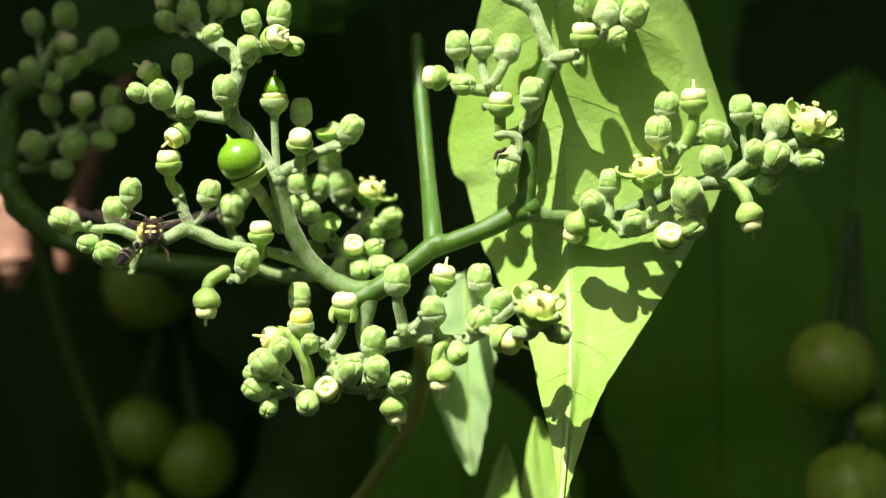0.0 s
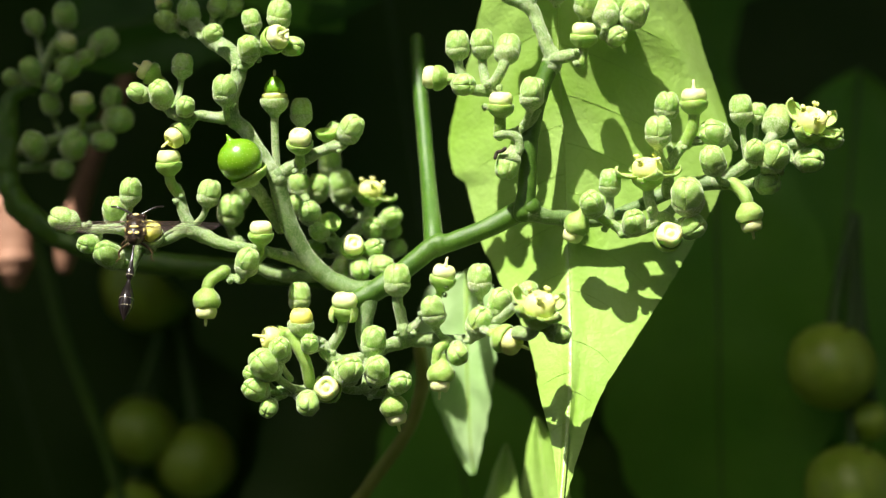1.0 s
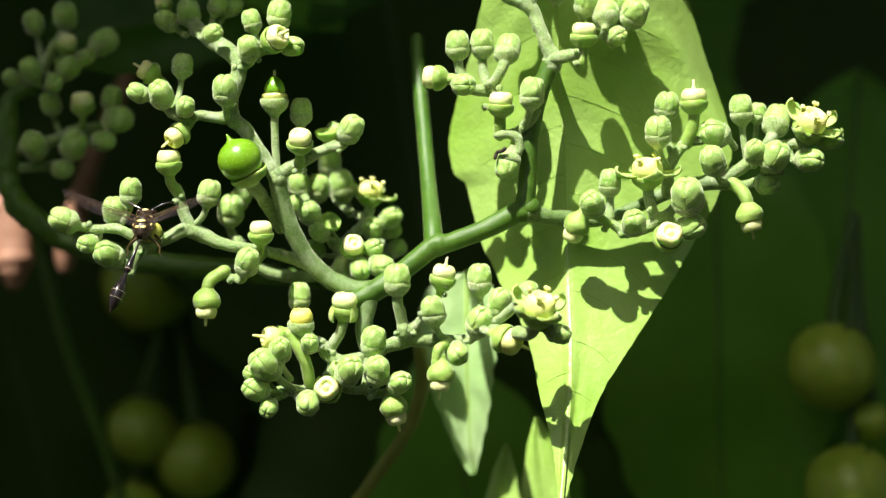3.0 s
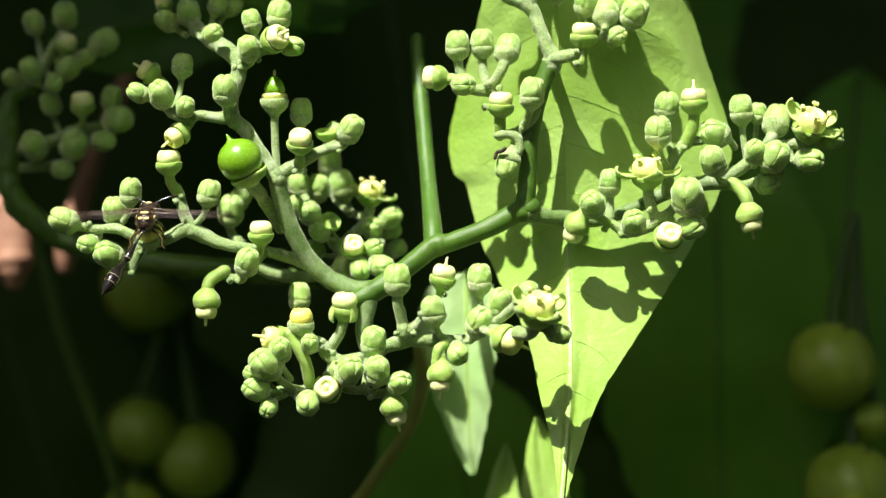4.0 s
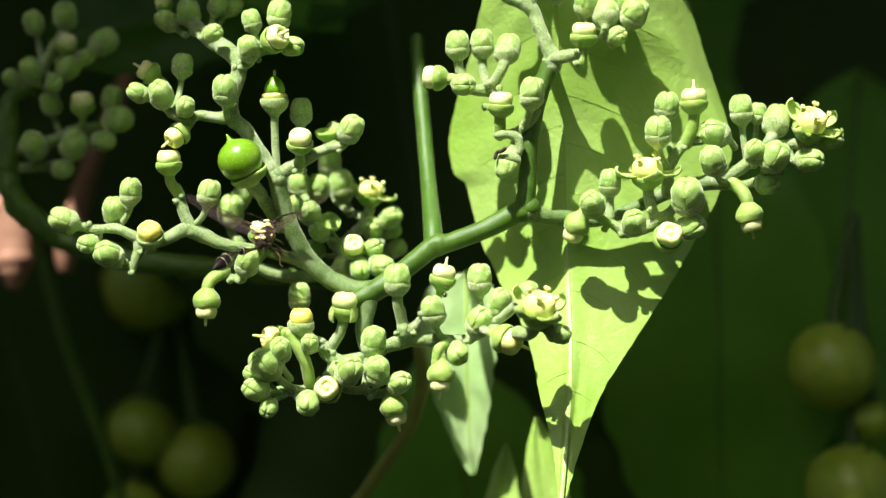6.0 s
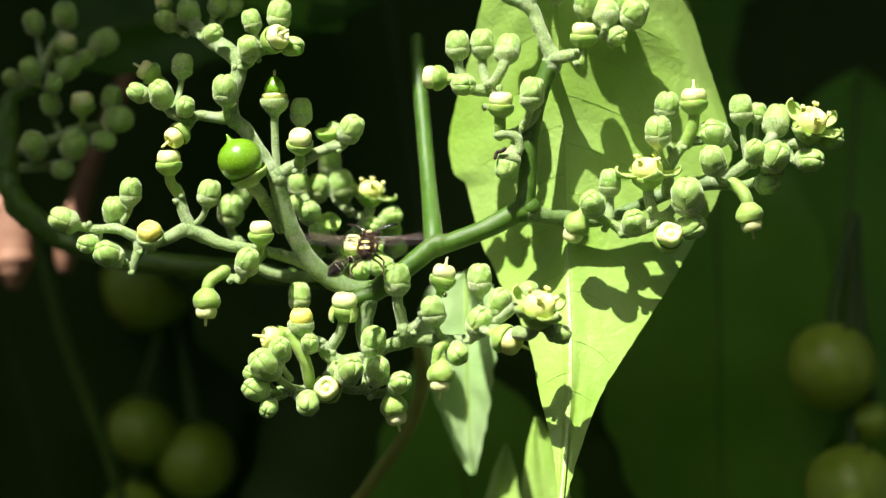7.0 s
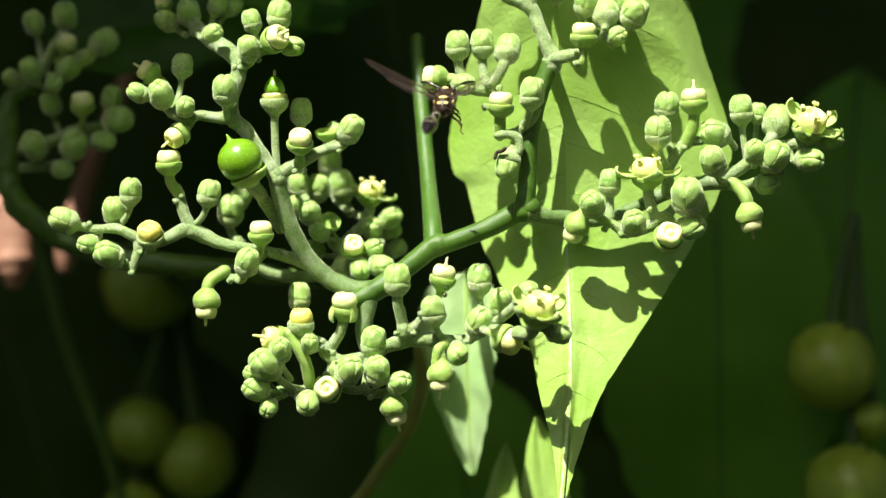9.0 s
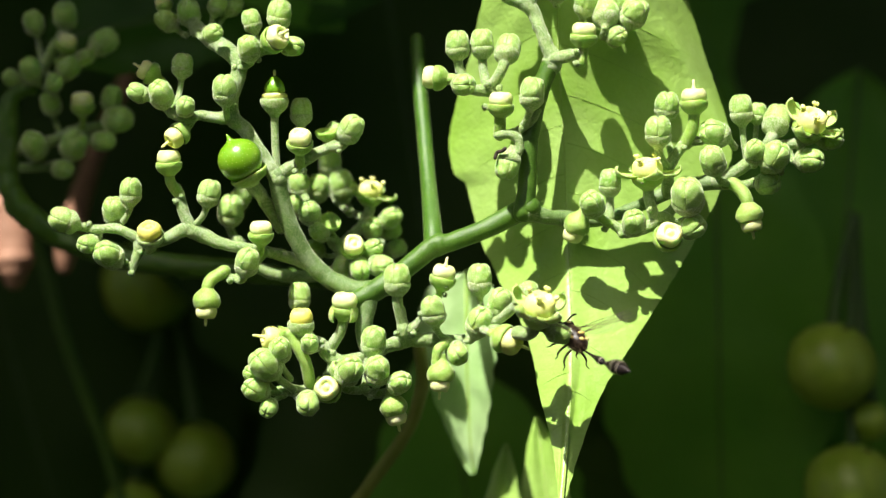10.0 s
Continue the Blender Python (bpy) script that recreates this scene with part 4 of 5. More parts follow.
def vine_leaf(base, tip, width, face, sag=0.1, fold=0.25, wave=0.03, material=None, label="", seed=0, veins=6, stalk_to=None, widest=0.35, rib=True):
    """A pointed leaf from base to tip (metres) whose upper side faces `face`."""
    rnd = random.Random(seed)
    base, tip, face = Vector(base), Vector(tip), Vector(face).normalized()
    along = tip - base
    span = along.length
    along.normalize()
    across = along.cross(face).normalized()
    face = across.cross(along)
    rows, cols = 36, 16
    half = lambda v: width / 2 * (math.sin(math.pi * v ** (math.log(0.5) / math.log(widest))) ** 0.8 if 0 < v < 1 else 0.0) + 0.0003

    def spot(u, v):
        h = half(v)
        e = 1 + 0.035 * math.sin(v * 55 + seed) * abs(u) ** 6
        p = base + along * (v * span) + across * (u * h * e)
        lift = -fold * abs(u) * h * -1 - sag * span * 4 * (v - 0.5) ** 2 + wave * span * noise.noise(Vector((u * 1.3 + seed, v * 3, seed)))
        ripple = 0.006 * span * math.cos((v - abs(u) * 0.12) * 2 * math.pi * veins) * (1 - abs(u)) * abs(u) * 2
        return p + face * (lift + ripple)

    top = new("leaf")
    top.location = base
    verts = [spot(i / cols * 2 - 1, j / rows) - base for j in range(rows + 1) for i in range(cols + 1)]
    k = cols + 1
    faces = [(j * k + i, j * k + i + 1, (j + 1) * k + i + 1, (j + 1) * k + i) for j in range(rows) for i in range(cols)]
    part("blade", mesh_of("blade", verts, faces, material or DEEP_SHADE_LEAF), top)
    if rib:
        line = [(*(spot(0, j / 20) - base), 0.0004 * (1 - 0.8 * j / 20)) for j in range(21)]
        part("midrib", mesh_of("midrib", *tube(line, 8), RIB if material in (LEAF, SUN_PATCH_LEAF) else VINE if material is HALF_SHADE_LEAF else SHADE_RIB), top)
    if stalk_to is not None:
        q = Vector(stalk_to) - base
        part("leaf_stalk", mesh_of("leaf_stalk", *tube(smooth_line([(0, 0, 0, 0.001), (*(q * 0.5 + Vector((0, 0, 0.004))), 0.0011), (*q, 0.0013)], 6), 8), VINE), top)
    return tagged(top, label or "large leaf, its shade darkened into the green", "leaf", "leaves of the vine")


def bright_leaf():
    """The sunlit leaf that hangs behind the outer clusters: a long pointed blade with a waved left margin and its right margin turned forward."""
    top = new("leaf")
    top.location = at((11.0, 9.0, 40.0))
    left = (7.33, 5.97, 4.46, 3.2, 1.56, 0.79, 2.77, 4.48, 7.17, 9.83, 11.03, 12.52, 13.25)
    right = (21.48, 26.77, 29.03, 30.6, 32.36, 33.55, 31.88, 28.92, 25.41, 21.52, 17.79, 15.42, 13.48)
    mid = (14.4, 13.24, 12.99, 13.21, 13.53, 13.9, 14.13, 14.33, 14.45, 14.54, 14.34, 13.83, 13.23)
    rows, cols = 80, 46
    high, low = 40.0, -27.6

    def spot(u, v):
        z = high + (low - high) * v
        m, l, r = blend(mid, v), blend(left, v), blend(right, v)
        x = m + (m - l) * u if u < 0 else m + (r - m) * u
        y = 5.7 + 0.25 * (z - math.sqrt(z * z + 9)) - 0.085 * (z - 14 + math.sqrt((z - 14) ** 2 + 16)) - 0.05 * (z - 20 + math.sqrt((z - 20) ** 2 + 9)) + 0.03 * (math.sqrt((z + 10) ** 2 + 9) - z - 10) + 0.3 * math.sin(v * 9)
        y += (0.68 * (m - l) if u < 0 else 0.13 * (r - m)) * abs(u) ** 1.3 - 0.8 * math.exp(-(u / 0.12) ** 2) * 0.5
        crease = 23.9 + (28.7 - z) * 0.6
        over = max(0.0, x - crease) * min(1, max(0, (z - 9) / 5))
        y += 1.5 * over + 0.4 * math.exp(-((x - crease) / 0.5) ** 2) * min(1, max(0, (z - 9) / 5))
        y += 0.20 * math.cos((v * 11 - abs(u) * 1.6) * 2 * math.pi) * abs(u) * (1 - abs(u)) * 3 * (1 - v)
        y += 0.35 * noise.noise(Vector((x * 0.12, z * 0.12, 3)))
        x += 0.16 * noise.noise(Vector((z * 0.9, u * 2, 5))) * abs(u) ** 4
        if u < 0:
            x = x * (283.6 + y) / 288.0 + 0.55 * abs(u) ** 4 * (math.tanh((8.3 - z) * 3) - math.tanh((8.3 - z) * 0.3))
        return at((x, y, z)) - top.location

    verts = [spot(i / cols * 2 - 1, j / rows) for j in range(rows + 1) for i in range(cols + 1)]
    k = cols + 1
    faces = [(j * k + i, j * k + i + 1, (j + 1) * k + i + 1, (j + 1) * k + i) for j in range(rows) for i in range(cols)]
    part("blade", mesh_of("blade", verts, faces, LEAF), top)
    line = [(*(spot(0, j / 40) + Vector((0, -0.00003, 0))), 0.00014 * (1 - 0.7 * j / 40)) for j in range(41)]
    part("midrib", mesh_of("midrib", *tube(line, 8), RIB), top, None, "pale raised midrib")
    for s in (-1, 1):
        for q in range(11):
            v0 = 0.05 + q * 0.083 + (0.03 if s > 0 else 0)
            if v0 > 0.9:
                continue
            half = blend(right, v0) - blend(mid, v0) if s > 0 else blend(mid, v0) - blend(left, v0)
            pts = []
            for i in range(9):
                t = i / 8
                w = spot(s * (0.02 + 0.75 * t), min(0.99, v0 + 0.0052 * half * t ** 1.3))
                pts.append((*(w + Vector((0, -0.000015, 0))), 0.00005 * (1 - 0.6 * t)))
            part("vein", mesh_of("vein", *tube(pts, 6), VEIN), top)
    return tagged(top, "sunlit bright green pointed leaf hanging behind the flowers", "leaf", "leaves of the vine")


bright_leaf()

# leaves behind, with their shade darkened into the greens
vine_leaf(at((95, 82, 40)), at((22, 92, -70)), 0.085, (-0.15, -1, 0.35), sag=0.05, fold=0.1, seed=1, material=DEEP_SHADE_LEAF, label="broad leaf, its deep shade darkened into the green")
vine_leaf(at((80, 105, 70)), at((66, 90, -80)), 0.12, (0.1, -1, 0.3), sag=0.08, fold=0.15, seed=2, material=HALF_SHADE_LEAF, label="broad leaf, its deep shade darkened into the green")
vine_leaf(at((10, 60, -66)), at((-1, 56, -13)), 0.032, (0.2, -1, 0.5), sag=0.04, fold=0.15, seed=19, widest=0.5, material=HALF_SHADE_LEAF, label="glossy leaf, its shade darkened into the green")
vine_leaf(at((60, 74, 26)), at((52, 70, -38)), 0.040, (0.1, -1, 0.3), sag=0.05, fold=0.12, seed=18, widest=0.5, material=HALF_SHADE_LEAF, label="leaf at the right, its shade darkened into an olive green")
# three narrow blades stand in for sun patches on one big leaf
vine_leaf(at((2.6, 22, -2.9)), at((3.4, 23, -27.6)), 0.0100, (-0.45, -1, 0.6), sag=0.04, fold=0.55, seed=4, widest=0.24, material=SUN_PATCH_LEAF, label="pale sun patch of the big leaf behind, shaped as a narrow leaf")
vine_leaf(at((16.2, 21, -58)), at((11.2, 20, -20.4)), 0.0080, (-0.3, -1, 0.5), sag=0.03, fold=0.2, seed=14, widest=0.45, material=LEAF, label="slim sun patch of the big leaf behind, shaped as a leaf")
vine_leaf(at((6.6, 26, -56)), at((7.6, 25, -24.0)), 0.0056, (-0.2, -1, 0.5), sag=0.03, fold=0.3, seed=15, widest=0.5, material=LEAF, label="bright sun patch of the big leaf behind, shaped as a narrow leaf")
vine_leaf(at((-52, 44, 28)), at((-8, 52, 35)), 0.017, (0.1, -0.9, 0.4), sag=0.05, fold=0.2, seed=5, material=SHADE_LEAF, label="leaf above the flowers, shade darkened into its green")
vine_leaf(at((-33, 50, 47)), at((-13.2, 50, 29.4)), 0.015, (0.1, -0.9, 0.5), sag=0.04, fold=0.2, seed=20, widest=0.5, material=HALF_SHADE_LEAF, label="leaf tip above the flowers, shade darkened into its green")
vine_leaf(at((37.3, 63, 24)), at((39, 65, -51)), 0.033, (-0.1, -1, 0.3), sag=0.04, fold=0.12, seed=17, widest=0.5, material=HALF_SHADE_LEAF, label="pointed leaf, its shade darkened into the green")
vine_leaf(at((-85, 120, 30)), at((-24, 130, -60)), 0.08, (0.2, -1, 0.3), sag=0.08, fold=0.15, seed=6, label="broad leaf far behind, deep shade darkened into its green")
vine_leaf(at((-10, 90, 50)), at((5, 85, -50)), 0.08, (0, -1, 0.2), sag=0.08, fold=0.15, seed=7, material=DEEP_SHADE_LEAF, label="broad leaf far behind, deep shade darkened into its green")
vine_leaf(at((30, 100, -10)), at((-30, 60, -55)), 0.06, (0, -1, 0.5), sag=0.06, fold=0.15, seed=8, label="broad leaf far behind, deep shade darkened into its green")
vine_leaf(at((-90, 110, 60)), at((-50, 100, -70)), 0.10, (0.2, -1, 0.2), sag=0.08, fold=0.15, seed=9, label="broad leaf far behind, deep shade darkened into its green")

# leaves added overhead, out of view, which keep the sun from what lies behind
shade_by = random.Random(21)
for i in range(7):
    for j in range(5):
        x = -64 + i * 26 + shade_by.uniform(-4, 4)
        y = (-6 if i < 2 else 16) + j * 42 + shade_by.uniform(-4, 4)
        z = 115 + 12 * j + (8 if i % 2 else 0)
        vine_leaf(at((x, y + 42, z + 12)), at((x + shade_by.uniform(-8, 8), y - 40, z - 4)), 0.046, (-0.1, -0.3, 1), sag=0.05, fold=0.1, seed=30 + i * 5 + j, label="unseen leaf added overhead to block the sun")


# more unseen sun blockers, added with gaps for the sunlit spots
vine_leaf(at((-92, -26, 112)), at((-40, -30, 110)), 0.046, (-0.1, -0.2, 1), sag=0.04, fold=0.1, seed=91, label="unseen leaf added overhead to block the sun")
vine_leaf(at((-88, 8, 118)), at((-34, 0, 116)), 0.05, (-0.1, -0.2, 1), sag=0.04, fold=0.1, seed=92, label="unseen leaf added overhead to block the sun")

for a, b, wide in (((-42, -6, 112), (26, -8, 112), 0.052), ((4, -6, 114), (86, -8, 113), 0.056), ((-18, -4, 117), (54, -9, 117), 0.058), ((-102, 95, 122), (-99, 1, 114), 0.06), ((-102, -14, 112), (-102, -66, 110), 0.045), ((-134, 70, 116), (-128, -62, 112), 0.07), ((-97, 50, 121), (-88, 2, 118), 0.034)):
    vine_leaf(at(a), at(b), wide, (-0.1, -0.2, 1), sag=0.04, fold=0.1, seed=93 + int(a[0]), label="unseen leaf added overhead to block the sun")

# ---- berries behind ----
def berry_bunch(places, label):
    """Round berries on a short stalk, hanging together."""
    first = at(places[0][0])
    top = new("berry_bunch")
    top.location = first + Vector((0.004, 0.006, 0.02))
    for p, w in places:
        c = at(p) - top.location
        r = w * MM / 2
        profile = [(math.sin(math.pi * (j + 0.2) / 14.4) * (1 + 0.02 * math.sin(j)), -math.cos(math.pi * (j + 0.2) / 14.4)) for j in range(15)]
        b = part("berry", mesh_of("berry", *lathe(profile, 28), RIPENING), top, Matrix.LocRotScale(c, Euler((0.4, 0.3, 0)), (r, r, r * 0.96)))
        part("tip", mesh_of("tip", *lathe([(0.09, 0.98), (0.05, 1.04), (0.02, 1.08)], 8), STIGMA), b)
        part("pedicel", mesh_of("pedicel", *tube(smooth_line([(0, 0, 0, 0.0008), (*(c * 0.5 + Vector((0, 0.002, 0.003))), 0.0007), (*(c + Vector((0, 0, r * 0.9))), 0.0009)], 5), 8), SHADE_RIB), top)
    return tagged(top, label, "berries", "bunches of berries")


berry_bunch([((51.93, 52, -15.62), 12.08), ((57.25, 54, -23.08), 5.62), ((54.65, 52, -32.23), 12.83)], "yellow-green round berries hanging in shade")
berry_bunch([((-44.87, 90, -26.97), 10.25), ((-37, 92, -31.68), 11.83), ((-45.95, 92, -39.2), 9.29)], "dull green round berries hanging in shade")
berry_bunch([((-44.45, 95, -5.45), 14.05)], "dark green round berry in deep shade")

# tendrils, stems and dry stalks behind
def loose_stem(name, label, material, category, *points):
    top = new(name)
    top.location = at(points[0][0])
    line = smooth_line([(*(at(p) - top.location), w * MM / 2) for p, w in points], 7)
    part("stalk", mesh_of("stalk", *tube(line, 12, 0.08, points[0][0][0]), material), top)
    for q in (0.3, 0.7):
        x, y, z, r = line[int(q * (len(line) - 1))]
        part("node", mesh_of("node", *ball((x, y, z), (r * 1.15, r * 1.15, r * 0.8), 6, 12), material), top)
    return tagged(top, label, category)


loose_stem("tendril", "thin brown-green curling tendril", TENDRIL, "tendril", ((-2.83, 16, -11.39), 1.62), ((-2.44, 18, -16.21), 1.63), ((-4.22, 19, -21.71), 1.63), ((-8.47, 20, -27.93), 1.64), ((-12.65, 22, -33.61), 1.65))
loose_stem("plant_stem", "thin dark green stem in shade", VINE, "plant stem", ((-60, 75, 4.92), 1.45), ((-56.78, 75, -3.15), 1.61), ((-53.55, 75, -14.44), 1.77), ((-48.17, 77, -29.12), 1.78), ((-44.93, 77, -41.28), 1.78))
loose_stem("dry_stalk", "dry pinkish brown stalk in the sun", DRY, "dry stalk", ((-62.54, 58, 10.83), 4.61), ((-60.06, 57, 6.2), 5.36), ((-58.51, 56, 1.6), 5.65), ((-57.88, 55, -2.21), 4.57), ((-57.8, 55, -4.34), 2.74))
loose_stem("dry_stalk", "dry brown stalk half in shade", DRY, "dry stalk", ((-44.4, 85, 30.3), 2.1), ((-47.1, 82, 22.4), 2.4), ((-50.3, 76, 12.2), 2.8), ((-50.4, 58, 3.15), 3.23), ((-51.17, 57, -0.31), 2.91), ((-51.32, 57, -2.53), 1.99))


# clear drops under a flower
def water_drop(p, width):
    ob = new("water_drop", mesh_of("water_drop", *ball((0, 0, 0), (width * MM / 2,) * 3, 10, 16), DROP))
    ob.location = at(p)
    return tagged(ob, "tiny clear water drop hanging on a flower", "water drop", "water drops")


water_drop((0.44, -2.6, -4.42), 0.57)
water_drop((0.19, -1.6, -5.14), 0.63)

# ---- ground and the growth behind ----
def ground_sheet():
    n, size = 60, 120.0
    verts, faces = [], []
    for j in range(n + 1):
        for i in range(n + 1):
            a, b = (i / n * 2 - 1), (j / n * 2 - 1)
            x, y = math.copysign(abs(a) ** 3, a) * size, math.copysign(abs(b) ** 3, b) * size
            verts.append((x, y, 0.03 * noise.noise(Vector((x * 3, y * 3, 0)))))
    for j in range(n):
        for i in range(n):
            faces.append((j * (n + 1) + i, j * (n + 1) + i + 1, (j + 1) * (n + 1) + i + 1, (j + 1) * (n + 1) + i))
    return tagged(new("ground", mesh_of("ground", verts, faces, SOIL)), "dark bare soil below the vine", "ground", kind="structure")


ground_sheet()


def thicket():
    """The growth behind, shade darkened into its green, and unseen leaves added all round and overhead to block light:
    many small pointed leaves in one body, with a gap towards the sun.
    """
    rnd = random.Random(5)
    verts, faces = [], []
    for q in range(9000):
        way = Vector((rnd.gauss(0, 1), rnd.gauss(0, 1), rnd.gauss(0, 1))).normalized()
        d = rnd.uniform(0.42, 0.8)
        c = HEART + Vector((way.x * d, way.y * d + 0.02, way.z * d * 1.1))
        if c.z < 0.03 or way.angle(TO_SUN) < radians(27):
            continue
        if way.y < -0.25 and way.z > 0.1 and rnd.random() < 0.85:
            continue
        if way.y < 0:
            c.y -= 0.3
        size = rnd.uniform(0.05, 0.09)
        m = (-way).to_track_quat("Z", "Y").to_matrix() @ Euler((rnd.uniform(-0.6, 0.6), rnd.uniform(-0.6, 0.6), rnd.uniform(-0.8, 0.8))).to_matrix()
        n = len(verts)
        for v in range(6):
            h = math.sin(math.pi * (v / 5) ** 0.7) * 0.42 if 0 < v < 5 else 0.02
            for u in (-1, 0, 1):
                verts.append(c + m @ Vector((u * h * size, (0.5 - v / 5) * size * 1.5, -0.12 * size * abs(u) - 0.3 * size * (v / 5 - 0.5) ** 2)))
        for v in range(5):
            for u in range(2):
                faces.append((n + v * 3 + u, n + v * 3 + u + 1, n + v * 3 + u + 4, n + v * 3 + u + 3))
    return tagged(new("foliage", mesh_of("foliage", verts, faces, DEEP_SHADE_LEAF)), "leaves behind with shade in their green, unseen ones all round blocking light", "foliage", kind="stuff")


thicket()


# ---- the wasp ----
def build_wasp():
    """A slender potter wasp: its head looks along +y, its back is +z."""
    s = 0.93 * MM
    top = new("wasp")
    part("thorax", fuzzy("thorax", *lathe([(r * 0.84 * s, z * s) for r, z in ((0.25, -1.95), (0.6, -1.8), (1.0, -1.45), (1.3, -0.9), (1.42, -0.2), (1.36, 0.15), (1.46, 0.4), (1.36, 0.95), (1.05, 1.35), (0.6, 1.55))], 24), HAIRY, 900, 0.00026, 4, FUZZ), top, pose(0, 0, 0, -90), "dark brown hairy thorax")
    for x, y, z, a, b, c in ((0, -0.35, 1.42, 0.7, 0.24, 0.15), (-0.46, -1.12, 1.1, 0.38, 0.28, 0.17), (0.46, -1.12, 1.1, 0.38, 0.28, 0.17), (-0.85, 1.0, 0.75, 0.4, 0.16, 0.16), (0.85, 1.0, 0.75, 0.4, 0.16, 0.16), (-1.3, -0.2, 0.55, 0.16, 0.3, 0.2), (1.3, -0.2, 0.55, 0.16, 0.3, 0.2)):
        v, f = ball((x * 0.84 * s, y * s, z * 0.86 * s), (a * 0.84 * s, b * s, c * s), 6, 10)
        part("marking", mesh_of("marking", v, f, MARK), top, None, "yellow marking")
    skull = part("head", mesh_of("head", *ball((0, 1.95 * s, -0.1 * s), (1.16 * s, 0.64 * s, 1.05 * s), 10, 18), HAIRY), top)
    for x in (-1, 1):
        part("eye", mesh_of("eye", *ball((x * 0.9 * s, 2.1 * s, 0.05 * s), (0.42 * s, 0.5 * s, 0.8 * s), 8, 12), EYE), skull)
        line = smooth_line([(x * 0.35 * s, 2.5 * s, 0.35 * s, 0.11 * s), (x * 0.95 * s, 2.8 * s, 0.5 * s, 0.11 * s), (x * 1.7 * s, 3.2 * s, 0.65 * s, 0.12 * s), (x * 2.4 * s, 3.5 * s, 0.7 * s, 0.15 * s), (x * 3.1 * s, 3.7 * s, 0.6 * s, 0.12 * s)], 5)
        part("antenna", mesh_of("antenna", *tube(line, 8), BLACK), skull)
    part("marking", mesh_of("marking", *ball((0, 1.95 * s, 0.98 * s), (0.42 * s, 0.2 * s, 0.12 * s), 5, 10), MARK), skull, None, "yellow marking")
    # the waist and the abdomen
    s = MM
    waist = part("petiole", mesh_of("petiole", *lathe([(r * s, z * s) for r, z in ((0.12, -0.1), (0.12, 0.3), (0.13, 1.2), (0.17, 2.0), (0.26, 2.7), (0.40, 3.3), (0.46, 3.75), (0.40, 4.1), (0.27, 4.35), (0.2, 4.45))], 16), BLACK), top, pose(0, -1.55 * s, -0.22 * s, 90))
    gaster = part("abdomen", mesh_of("abdomen", *lathe([(r * s, z * s) for r, z in ((0.18, 4.3), (0.23, 4.7), (0.36, 5.2), (0.60, 5.85), (0.79, 6.5), (0.85, 7.0), (0.82, 7.5), (0.72, 7.95), (0.54, 8.4), (0.33, 8.85), (0.13, 9.25), (0.05, 9.45))], 24), BLACK), waist, None, "glossy black teardrop abdomen")
    for z, r, w in ((6.85, 0.852, 0.028), (7.72, 0.782, 0.028)):
        part("band", mesh_of("band", *lathe([((r - 0.08) * s, (z - w) * s), (r * s, (z - w * 0.6) * s), ((r + 0.006) * s, z * s), (r * s, (z + w * 0.6) * s), ((r - 0.08) * s, (z + w) * s)], 24), BAND), gaster, None, "pale cream band")
    part("band", mesh_of("band", *lathe([(0.3 * s, 3.92 * s), (0.45 * s, 3.96 * s), (0.432 * s, 4.02 * s), (0.3 * s, 4.04 * s)], 16), BAND), waist, None, "pale cream band")
    # legs, hanging and bent
    s = 0.93 * MM
    for x in (-1, 1):
        for y, out, back in ((1.0, 1.3, 0.6), (0.1, 1.75, -0.4), (-0.8, 2.0, -1.2)):
            line = smooth_line([(x * 0.7 * s, y * s, -1.1 * s, 0.17 * s), (x * out * 0.75 * s, (y + back * 0.3) * s, -1.5 * s, 0.15 * s), (x * out * s, (y + back * 0.7) * s, -2.0 * s, 0.12 * s), (x * out * 0.95 * s, (y + back) * s, -2.4 * s, 0.08 * s), (x * out * 1.15 * s, (y + back * 1.3) * s, -2.7 * s, 0.05 * s)], 4)
            part("leg", mesh_of("leg", *tube(line, 7), LEG), top)
    wings = []
    for x in (-1, 1):
        for name, long, wide, y0 in (("forewing", 9.4, 2.8, 0.55), ("hindwing", 6.4, 1.9, -0.25)):
            verts, faces, k = [], [], 7
            for j in range(15):
                v = j / 14
                lead = 0.16 * math.sin(math.pi * v * 0.9)
                w = wide * (0.12 + 0.88 * math.sin(math.pi * (0.10 + 0.86 * v ** 0.85)) ** 0.75) if j < 14 else 0.1 * wide
                for i in range(k):
                    u = i / (k - 1)
                    verts.append((x * v * long * s, (lead - u * w + w * 0.18) * s, (0.08 * math.sin(u * 9) * (1 - v) + 0.25 * v * v) * s))
            for j in range(14):
                for i in range(k - 1):
                    faces.append((j * k + i, j * k + i + 1, (j + 1) * k + i + 1, (j + 1) * k + i))
            wing = part(name, mesh_of(name, verts, faces, WING), top, pose(x * 0.95 * s, y0 * s, 1.0 * s), "smoky transparent wing")
            for a, b in ((0.16, 0.10), (0.0, 0.45), (-0.12, 0.75)):
                pts = [(x * t / 8 * long * 0.94 * s, ((0.16 * math.sin(math.pi * t / 8 * 0.9) + wide * 0.15) - b * wide * math.sin(math.pi * 0.5 * t / 8) * 0.8) * s, (0.25 * (t / 8) ** 2 + 0.03) * s, (0.038 - 0.02 * t / 8) * s) for t in range(9)]
                part("wing_vein", mesh_of("wing_vein", *tube(pts, 5), LEG), wing)
            wings.append((wing, x, y0, name))
    tagged(top, "slender black and yellow potter wasp with smoky wings", "wasp")
    return top, waist, gaster, wings


wasp, wasp_waist, wasp_gaster, wasp_wings = build_wasp()


